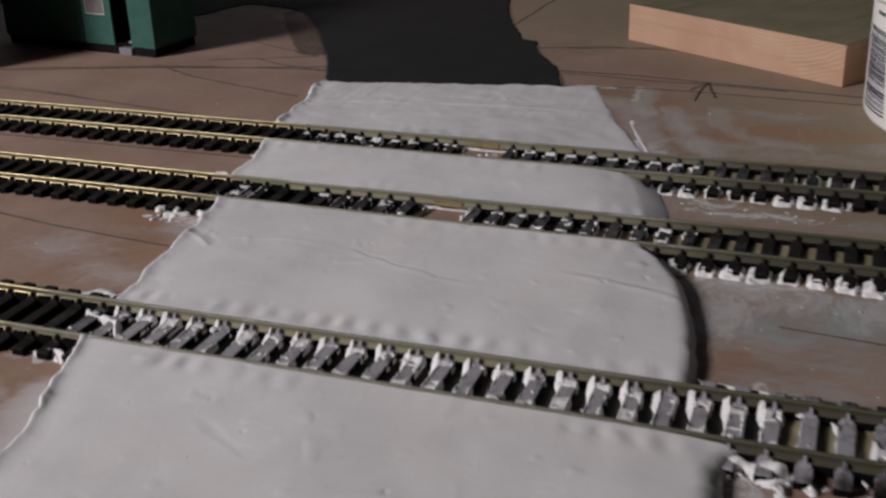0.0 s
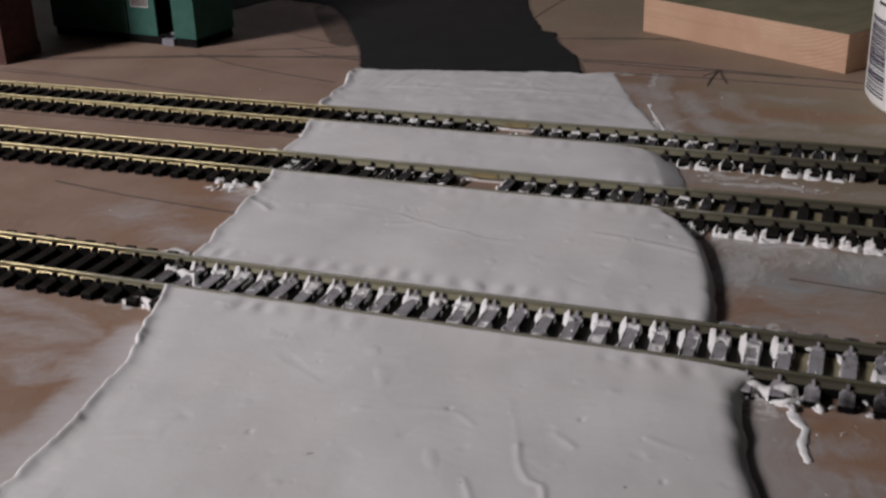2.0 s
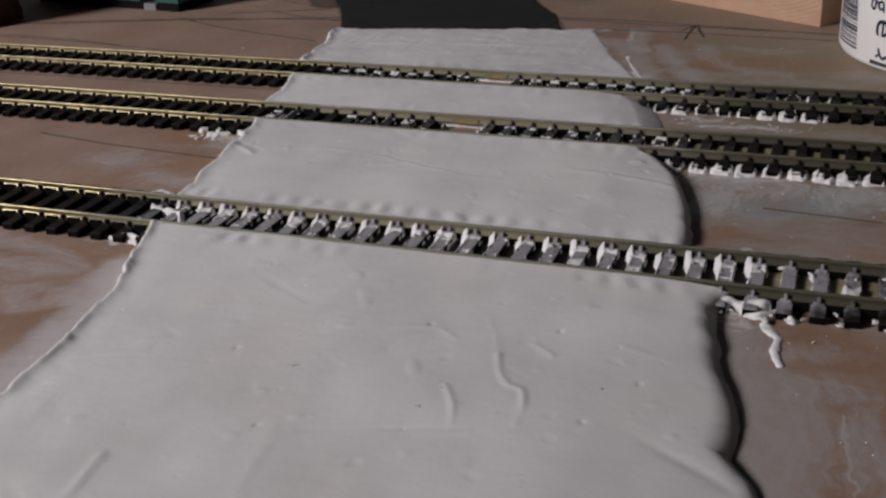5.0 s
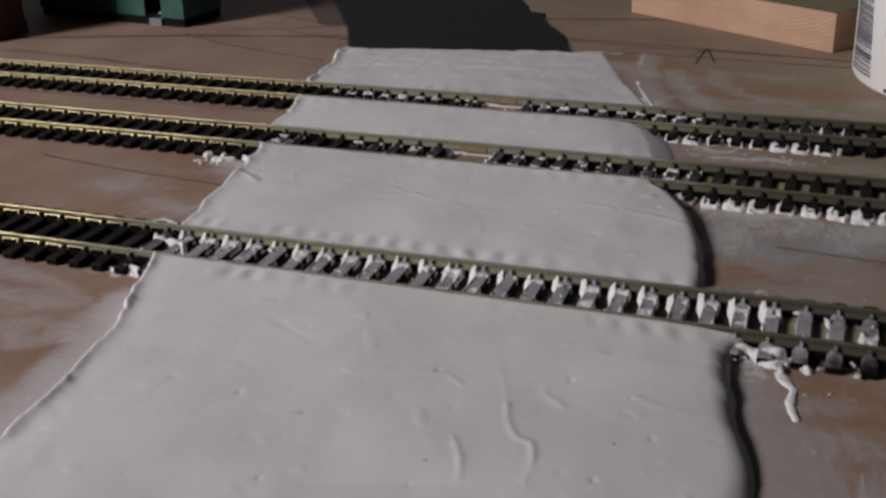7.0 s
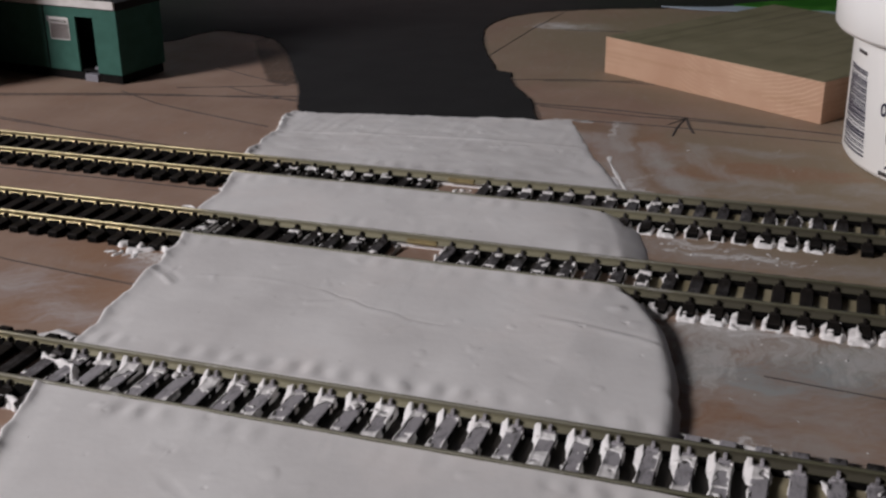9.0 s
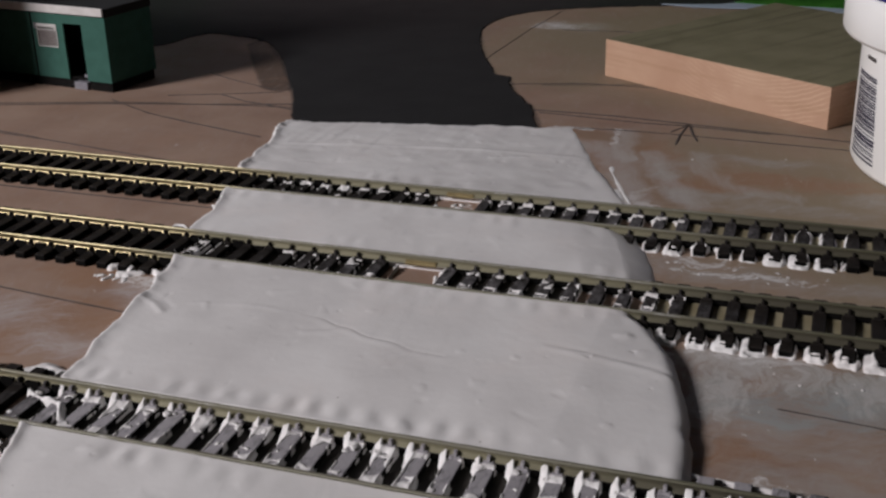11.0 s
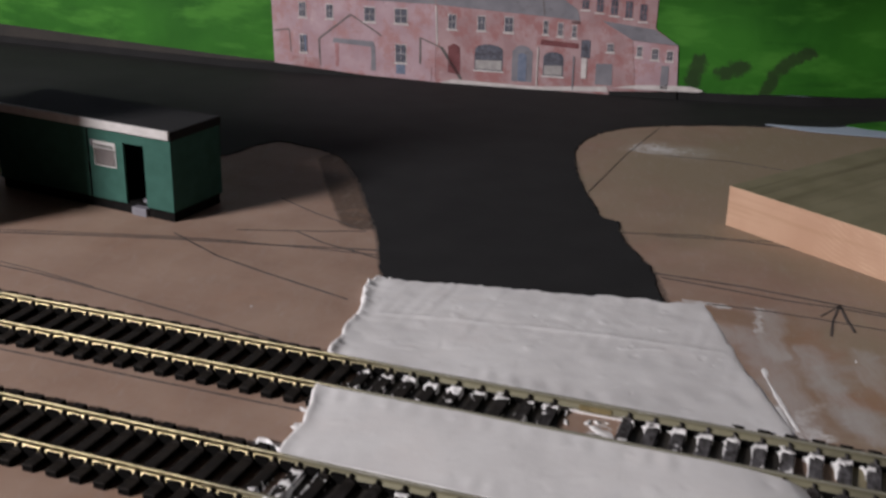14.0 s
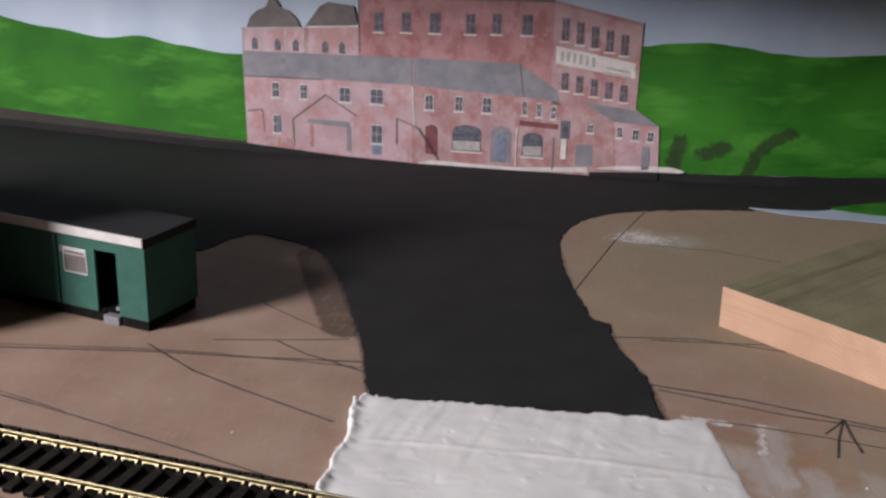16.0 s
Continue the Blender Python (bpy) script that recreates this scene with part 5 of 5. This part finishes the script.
# ---- filler left on the tracks ----
def collars(x0, x1, y0, y1, phase, seed, west, east, high, end=None, reach=0.0012, cover=0.2, far=0.0, arc=0.0, uneven=0.5, fade=(0.008, 0.012)):
    """Filler heaped against the flanks of sleepers, with smears on their tops; end: where the sleepers end towards the front."""
    X, Y = np.meshgrid(np.arange(x0, x1, 0.0002), np.arange(y0, y1, 0.0002))
    k = np.round((X - phase) / PITCH)
    d = X - phase - k * PITCH
    each = np.clip(1 + uneven * vnoise(k, 0 * k, 0.73, seed), 0.15, 1.7)
    fine = 0.6 * vnoise(X, Y, 330, seed + 1) + 0.4 * vnoise(X, Y, 800, seed + 2)
    slow = vnoise(X, Y, 110, seed + 3)
    dx = np.abs(d) - 0.00165
    dy = (end - Y) if end is not None else np.full(X.shape, -1.0)
    out = np.hypot(np.clip(dx, 0, None), np.clip(dy, 0, None))
    r = np.where(d < 0, west, east)
    r = np.where(dy > 0, reach + (r - reach) * np.clip(dx / 0.001, 0, 1), r)
    r = np.clip(r * each * (1 + 0.75 * slow) + 0.0009 * fine, 0.00005, None)
    front = np.where(dy > 0, np.clip(0.42 + 0.5 * slow + 0.3 * fine, 0.1, 0.9), 1.0)
    Z = high * front * (1 + 0.25 * fine) * np.sqrt(np.clip(1 - (out / r) ** 2, 0, 1)) - 0.0004
    # tops: bare, but for a rim where the filler has been dragged over
    drag = vnoise(2.2 * X, 0.5 * Y, 330, seed + 4) + 0.5 * slow + 0.35 * fine - 1.2 + 1.7 * cover * each
    inside = np.minimum(-dx, -dy)
    rim = np.exp(-(inside / 0.0005) ** 2) * np.where(d < 0, 1, 0.35)
    top = SLEEPER_Z + 0.0002 + 0.00025 * fine + 0.00015 * slow
    Z = np.where((dx < 0) & (dy < 0), np.where(drag + 0.75 * rim > 0, top, 0.0008), Z)
    # dragged against the far rail, up over the chairs
    heap = far * np.exp(-((y1 - Y) / (0.0013 * (1 + 0.6 * slow))) ** 2) * np.clip(0.75 + 0.5 * np.cos(2 * np.pi * (d + 0.0008) / PITCH) + 0.8 * fine, 0, 1.6) * np.clip(each, 0.5, 1.3)
    Z = np.maximum(Z, np.minimum(heap, 0.0029 + 0.0004 * fine) - 0.0003)
    if arc:
        ring = np.exp(-((np.abs(d) - 0.0021 + 0.0016 * np.clip((Y - y1 + 0.005) / 0.005, 0, 1) ** 2) / 0.00045) ** 2) * np.clip(0.8 + 0.6 * slow, 0, 1.2)
        Z = np.maximum(Z, arc * ring - 0.0003)
    ends = np.clip((X - x0) / fade[0], 0, 1) * np.clip((x1 - X) / fade[1], 0, 1) + 0.6 * fine
    Z = np.where(ends > 0.30, Z, -0.0004)
    Z = np.where(np.minimum(np.minimum(Y - y0, y1 - Y), np.minimum(X - x0, x1 - X)) < 0.0002, -0.0004, Z)
    return grid_mesh("filler_skin", X, Y, Z, M["filler"], True, -0.0002)


def webs(x0, x1, yt, phase, seed, web, foot, coat, cap, lump, fade=(0.008, 0.012)):
    """Filler drawn from the far rail down the sleepers' west flanks, with a foot at their near ends and torn coats on their tops."""
    X, Y = np.meshgrid(np.arange(x0, x1, 0.0002), np.arange(yt - 0.0080, yt + 0.0083, 0.0002))
    v = (Y - yt + 0.0040) / 0.0119
    k = np.round((X - phase) / PITCH)
    d = X - phase - k * PITCH
    e1, e2, e3 = (np.clip(1 + 0.7 * vnoise(k, 0 * k, 0.73, seed + i), 0.2, 1.6) for i in (5, 6, 7))
    fine = 0.6 * vnoise(X, Y, 360, seed + 1) + 0.4 * vnoise(X, Y, 850, seed + 2)
    slow = vnoise(X, Y, 130, seed + 3)
    dx = np.abs(d) - 0.00165
    toe = np.exp(-(np.clip(v, 0, None) / 0.24) ** 2)
    r = np.where(d < 0, foot * e1 * toe + web * e2 * np.clip((v - 0.30) / 0.62, 0, 1) ** 1.4 + 0.00025, 0.55 * foot * e1 * toe + 0.0001)
    r = np.clip(r * (1 + 0.6 * slow) + 0.0004 * fine, 0.00005, None)
    rise = np.clip((v - 0.74) / 0.2, 0, 1) * np.clip(web / 0.0032, 0, 1)
    Z = (0.0021 + 0.0014 * rise) * (1 + 0.15 * fine) * (1 - np.clip(np.clip(dx, 0, None) / r, 0, 1)) ** (1.2 - 0.5 * rise) - 0.0004
    # against the rail, west of each chair
    bank = np.exp(-((yt + 0.0079 - Y) / ((0.0010 + 0.25 * web) * (1 + 0.5 * slow))) ** 2) * np.clip(1.25 - np.abs(d + 0.0020) / 0.0026 + 0.6 * fine, 0, 1.1)
    Z = np.maximum(Z, np.clip(1.3 * web * (0.6 + 0.4 * e2), 0, 0.0037) * bank - 0.0003)
    # tops
    inside = -dx
    rim = np.exp(-(inside / 0.00045) ** 2) * np.where(d < 0, 1.0, 0.6)
    hood = cap * e1 * np.where(v < 0.25, 1.0, 0.0) * np.maximum(np.exp(-(inside / 0.0006) ** 2), np.maximum(np.exp(-(np.clip(v, 0, None) / 0.08) ** 2), 0.8 * np.exp(-((v - 0.21) / 0.04) ** 2)))
    tuft = lump * e3 * np.exp(-((v - 0.86) / 0.11) ** 2)
    keep = 0.9 * coat * (rim + 0.35 * e2) + hood * np.clip(0.75 + 1.6 * fine, 0, 1.5) + tuft + 0.75 * fine + 0.4 * slow - 0.62
    top = SLEEPER_Z + 0.0001 + np.clip(0.0004 * keep, 0, 0.0006) + 0.0004 * np.clip(tuft, 0, 1) * np.clip(fine + 0.4, 0, 1)
    Z = np.where(dx < 0, np.where(keep > 0, top, 0.0008), Z)
    ends = np.clip((X - x0) / fade[0], 0, 1) * np.clip((x1 - X) / fade[1], 0, 1) + 0.6 * fine
    Z = np.where(ends > 0.30, Z, -0.0004)
    Z = np.where(np.minimum(np.minimum(Y - yt + 0.0079, yt + 0.0081 - Y), np.minimum(X - x0, x1 - X)) < 0.0002, -0.0004, Z)
    return grid_mesh("filler_skin", X, Y, Z, M["filler"], True, -0.0002)


def skin_thing(me, label):
    return tagged(new("filler_skin", me), label, "filler", "filler left on the tracks")


skin_thing(webs(-0.056, 0.108, T3, 0.1200, 91, 0.0032, 0.0013, 0.55, 0.40, 0.55, fade=(0.030, 0.010)), "rough grey-white filler caught between sleepers of a track")
skin_thing(collars(0.104, 0.136, T3 - 0.0079, T3 + 0.0079, 0.1200, 97, 0.0005, 0.0002, 0.0016, cover=0.14, far=0.0016, uneven=0.7, fade=(0.001, 0.02)), "thin filler smears on sleepers of the front track")
skin_thing(collars(0.054, 0.118, T1 - 0.0190, T1 - 0.0100, 0.0102, 111, 0.0013, 0.0007, 0.0019, end=T1 - 0.0152, reach=0.0011, cover=0.14, uneven=0.5), "white filler smeared round the sleeper ends")
skin_thing(collars(0.068, 0.138, T2 - 0.0205, T2 - 0.0100, 0.0160, 131, 0.0020, 0.0011, 0.0018, end=T2 - 0.0152, reach=0.0019, cover=0.12, uneven=0.5), "white filler smeared round the sleeper ends")
skin_thing(webs(0.012, 0.080, T2, 0.0160, 251, 0.0009, 0.0017, 0.22, 0.95, 0.50), "ragged white filler between sleepers of the middle track")
skin_thing(webs(-0.066, 0.001, T2, 0.0160, 271, 0.0006, 0.0018, 0.40, 0.55, 0.35, fade=(0.012, 0.001)), "ragged white filler between sleepers of the middle track")
skin_thing(webs(-0.070, -0.006, T1, 0.0102, 291, 0.0010, 0.0005, 0.16, 0.25, 0.80, fade=(0.012, 0.001)), "ragged white filler between sleepers of the rearmost track")
skin_thing(webs(0.008, 0.072, T1, 0.0102, 311, 0.0010, 0.0005, 0.16, 0.25, 0.80, fade=(0.001, 0.02)), "ragged white filler between sleepers of the rearmost track")
skin_thing(collars(0.0960, 0.1200, T1 - 0.0080, T1 + 0.0078, 0.0102, 231, 0.0005, 0.0005, 0.0021, cover=0.02, arc=0.0028, uneven=0.2, fade=(0.002, 0.002)), "white filler rings round a few sleepers")

# dark sheets in the bottoms of the filled gaps, shade put in as colour
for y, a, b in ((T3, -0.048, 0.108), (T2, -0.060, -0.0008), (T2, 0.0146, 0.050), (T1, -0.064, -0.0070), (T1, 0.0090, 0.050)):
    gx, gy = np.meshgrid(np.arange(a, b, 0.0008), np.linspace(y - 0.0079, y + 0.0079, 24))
    tagged(new("glue_and_shade_film", grid_mesh("glue_and_shade_film", gx, gy, 0.0005 + 0.0001 * vnoise(gx, gy, 300, 405), M["thin_brown"])), "dark brown sheet that paints shade between filler-coated sleepers", "glue", "films of glue")
# dried thin glue between the sleepers past the crossing
for y, a in ((T1, 0.066), (T2, 0.072), (T3, 0.108)):
    gx, gy = np.meshgrid(np.arange(a, 0.30, 0.0008), np.linspace(y - 0.0079, y + 0.0079, 24))
    gz = 0.0007 + 0.00012 * vnoise(gx, gy, 300, 401) + 0.0002 * vnoise(gx, gy, 90, 402)
    tagged(new("glue_and_shade_film", grid_mesh("glue_and_shade_film", gx, gy, gz, M["glue"])), "dull olive film of dried glue between the sleepers", "glue", "films of glue")


def scrap(name, pts, width, height, label, seed, eat=0.55):
    """A torn, flattened piece of filler along points on the board."""
    fine = np.array(smooth_loop(pts, 6))
    lo, hi = fine.min(0) - 2.2 * width, fine.max(0) + 2.2 * width
    X, Y = np.meshgrid(np.arange(lo[0], hi[0], 0.0002), np.arange(lo[1], hi[1], 0.0002))
    best, along = np.full(X.shape, 1e9), np.zeros(X.shape)
    for i, ((ax, ay), (bx, by)) in enumerate(zip(fine, fine[1:])):
        dx, dy = bx - ax, by - ay
        t = np.clip(((X - ax) * dx + (Y - ay) * dy) / (dx * dx + dy * dy + 1e-12), 0, 1)
        dd = np.hypot(X - ax - t * dx, Y - ay - t * dy)
        along = np.where(dd < best, (i + t) / len(fine), along)
        best = np.minimum(best, dd)
    w = width * (1 + eat * (0.8 * vnoise(X, Y, 260, seed) + 0.5 * vnoise(X, Y, 700, seed + 1))) * (0.75 + 0.35 * vnoise(along, 0 * along, 5, seed + 2))
    Z = height * np.sqrt(np.clip(1 - (best / np.clip(w, 0.0001, None)) ** 2, 0, 1)) * (0.85 + 0.25 * vnoise(X, Y, 420, seed + 3)) - 0.0003
    return tagged(new(name, grid_mesh(name, X, Y, Z, M["filler"], True, -0.0002)), label, "filler", "scraps of filler")


ICO = bmesh.new()
bmesh.ops.create_icosphere(ICO, subdivisions=2, radius=1)
ICO_V, ICO_F = np.array([v.co[:] for v in ICO.verts]), [[v.index for v in f.verts] for f in ICO.faces]
ICO.free()


def crumbs(name, spots, label, seed):
    """Lumps of filler at (x, y, z, size), joined."""
    rg = np.random.default_rng(seed)
    V, F = [], []
    for i, (x, y, z, r) in enumerate(spots):
        v = ICO_V * (0.9 + 0.75 * vnoise(ICO_V[:, 0] + i, ICO_V[:, 1] + 1.7 * ICO_V[:, 2] + i * 0.7, 3.1, seed) + 0.35 * vnoise(ICO_V[:, 0] + 2 * i, ICO_V[:, 1] + i, 6.0, seed + 1))[:, None]
        a = rg.uniform(0, 6.28)
        v = v * np.array([rg.uniform(0.5, 1.3), rg.uniform(0.8, 2.0), rg.uniform(0.14, 0.32)]) * r
        v = np.stack([v[:, 0] * math.cos(a) - v[:, 1] * math.sin(a), v[:, 0] * math.sin(a) + v[:, 1] * math.cos(a), v[:, 2]], 1) + (x, y, z)
        F += [[k + len(ICO_V) * i for k in f] for f in ICO_F]
        V.append(v)
    me = bpy.data.meshes.new(name)
    me.from_pydata(np.concatenate(V).tolist(), [], F)
    me.shade_smooth()
    me.materials.append(M["filler"])
    return tagged(new(name, me), label, "filler", "", "stuff")


rng = random.Random(17)
U = rng.uniform
def sleepers_between(phase, a, b):
    k = math.ceil((a - phase) / PITCH)
    while phase + k * PITCH < b:
        yield phase + k * PITCH
        k += 1
sp = []
for x in sleepers_between(0.0102, -0.068, 0.060):
    if not -0.0075 < x < 0.009 and U(0, 1) < 0.6:
        for _ in range(rng.randint(1, 3)):
            sp.append((x + U(-0.0018, 0.0010), T1 + U(0.0050, 0.0078), U(0.0019, 0.0028), U(0.0004, 0.0009)))
for _ in range(5):
    sp.append((U(-0.006, 0.0085), T1 + U(-0.007, 0.007), 0.0, U(0.0005, 0.0016)))
crumbs("filler_crumbs", sp, "white filler crumbs on the rearmost track", 3)
sp = []
for x in sleepers_between(0.0160, -0.068, 0.075):
    if not -0.001 < x < 0.0150:
        for _ in range(rng.randint(0, 1)):
            sp.append((x + U(-0.0019, 0.0004), T2 + rng.choice((U(0.0048, 0.0078), U(-0.0080, -0.0045))), U(0.0018, 0.0026), U(0.0003, 0.0009)))
for x in sleepers_between(0.0160, 0.072, 0.120):
    for _ in range(3):
        sp.append((x + U(-0.003, 0.002), T2 + U(0.0105, 0.016), 0.0006, U(0.0003, 0.0009)))
for _ in range(9):
    sp.append((U(-0.079, -0.068), U(-0.0215, -0.018), 0.0, U(0.0003, 0.0008)))
crumbs("filler_crumbs", sp, "white filler crumbs on the middle track", 4)
sp = []
for x in sleepers_between(0.1200, -0.050, 0.135):
    for _ in range(rng.randint(0, 2)):
        sp.append((x + U(-0.0022, 0.0012), T3 + U(0.0045, 0.0079), U(0.0019, 0.0023), U(0.0005, 0.0011)))
    sp.append((x + U(-0.0018, 0.0012), T3 + U(-0.0078, 0.004), 0.0020, U(0.0003, 0.0006)))
for _ in range(22):
    sp.append((U(0.100, 0.135), T3 - U(0.0110, 0.0170), 0.0008, U(0.0003, 0.0010)))
crumbs("filler_crumbs", sp, "white filler crumbs on the front track", 5)
sp = []
for a, b, k in (((-0.0895, 0.128), (-0.0790, 0.066), 20), ((-0.0728, 0.0445), (-0.0665, 0.0105), 10), ((-0.0590, -0.0120), (-0.0480, -0.0760), 12), ((-0.0900, 0.1290), (-0.055, 0.1360), 8)):
    for _ in range(k):
        t = U(0, 1)
        sp.append((a[0] + (b[0] - a[0]) * t + U(-0.0008, 0.0020), a[1] + (b[1] - a[1]) * t, U(0.0003, 0.0016), U(0.0004, 0.0010)))
crumbs("filler_crust", sp, "crumbling white crust along the filler slabs' edges", 8)
# loose specks on the board
sp = [(U(-0.12, 0.20), U(-0.20, 0.14), 0.0, U(0.0002, 0.0005)) for _ in range(70)]
sp += [(U(0.088, 0.135), U(-0.068, -0.018), 0.0, U(0.0001, 0.0004)) for _ in range(18)] + [(U(0.108, 0.140), U(-0.150, -0.106), 0.0, U(0.0001, 0.0004)) for _ in range(8)] + [(U(0.070, 0.115), U(0.026, 0.034), 0.0, U(0.0002, 0.0005)) for _ in range(20)]
crumbs("filler_specks", sp, "small white filler specks scattered over the board", 6)


scrap("filler_scrap", [(0.0985, -0.0982), (0.1030, -0.0988), (0.1070, -0.0992), (0.1100, -0.0985)], 0.0026, 0.0030, "torn white filler end beside the front rail", 1, 0.5)
scrap("filler_string", [(0.1050, -0.1008), (0.1075, -0.1024), (0.1100, -0.1016), (0.1122, -0.0996), (0.1142, -0.1004), (0.1150, -0.1022)], 0.0012, 0.0020, "white squeezed string of filler beside the front track", 21, 0.4)
scrap("filler_string", [(0.1098, -0.1052), (0.1112, -0.1080), (0.1128, -0.1105), (0.1126, -0.1140), (0.1128, -0.1180), (0.1140, -0.1215)], 0.0015, 0.0008, "flat white curl of filler lying on the board", 22, 0.5)
scrap("filler_string", [(0.0405, 0.1100), (0.0420, 0.1035), (0.0455, 0.0940), (0.0490, 0.0850), (0.0525, 0.0760)], 0.0012, 0.0005, "thin ridge of filler beside the ramp", 23, 0.25)
scrap("filler_string", [(0.0465, 0.0870), (0.0490, 0.0800), (0.0508, 0.0755)], 0.0018, 0.0005, "thin ridge of filler beside the ramp", 37, 0.2)
scrap("filler_scrap", [(-0.0765, -0.0140), (-0.0735, -0.0122), (-0.0705, -0.0138), (-0.0690, -0.0165)], 0.0011, 0.0018, "curled white scrap of filler beside the middle track", 25, 0.8)
scrap("filler_scrap", [(-0.0720, -0.0178), (-0.0675, -0.0160), (-0.0640, -0.0140), (-0.0605, -0.0146)], 0.0014, 0.0019, "curled white scrap of filler beside the middle track", 26, 0.8)
scrap("filler_scrap", [(-0.0745, -0.0215), (-0.0735, -0.0195), (-0.0742, -0.0180)], 0.0006, 0.0010, "small torn crumb of filler on the board", 28, 0.8)
scrap("filler_scrap", [(-0.0575, -0.0985), (-0.0535, -0.1005), (-0.0500, -0.0995), (-0.0465, -0.1012)], 0.0014, 0.0014, "flat white scrap of filler beside the front track", 27, 0.8)
scrap("filler_scrap", [(-0.0510, -0.1010), (-0.0478, -0.0998), (-0.0452, -0.1010)], 0.0013, 0.0030, "flat white scrap of filler beside the front track", 31, 0.7)
scrap("filler_scrap", [(-0.0610, -0.0715), (-0.0570, -0.0690), (-0.0530, -0.0700), (-0.0495, -0.0705)], 0.0014, 0.0020, "torn white scrap of filler behind the front track", 29, 0.8)
scrap("filler_scrap", [(-0.0520, -0.0820), (-0.0480, -0.0835), (-0.0430, -0.0842), (-0.0400, -0.0880)], 0.0011, 0.0036, "torn white scrap of filler lying over sleepers", 32, 0.8)
scrap("filler_scrap", [(-0.0670, 0.0150), (-0.0705, 0.0165), (-0.0735, 0.0182), (-0.0752, 0.0180)], 0.0013, 0.0020, "small filler tongue squeezed out by a slab", 24, 0.5)
scrap("filler_scrap", [(0.0895, -0.0700), (0.0960, -0.0705), (0.1030, -0.0712), (0.1100, -0.0718)], 0.0010, 0.0014, "torn white scraps of filler behind the front track", 33, 1.0)
scrap("filler_scrap", [(0.0020, 0.0575), (0.0060, 0.0540), (0.0080, 0.0500)], 0.0017, 0.0007, "thin cream filler smear in the track gap", 34, 0.6)
scrap("filler_scrap", [(0.0125, 0.0045), (0.0140, -0.0010), (0.0148, -0.0065)], 0.0009, 0.0012, "thin white filler sliver in the track gap", 35, 0.5)
scrap("filler_scrap", [(-0.0930, 0.1275), (-0.0900, 0.1190), (-0.0865, 0.1075)], 0.0009, 0.0012, "flaked filler crust beside the ramp", 36, 0.9)
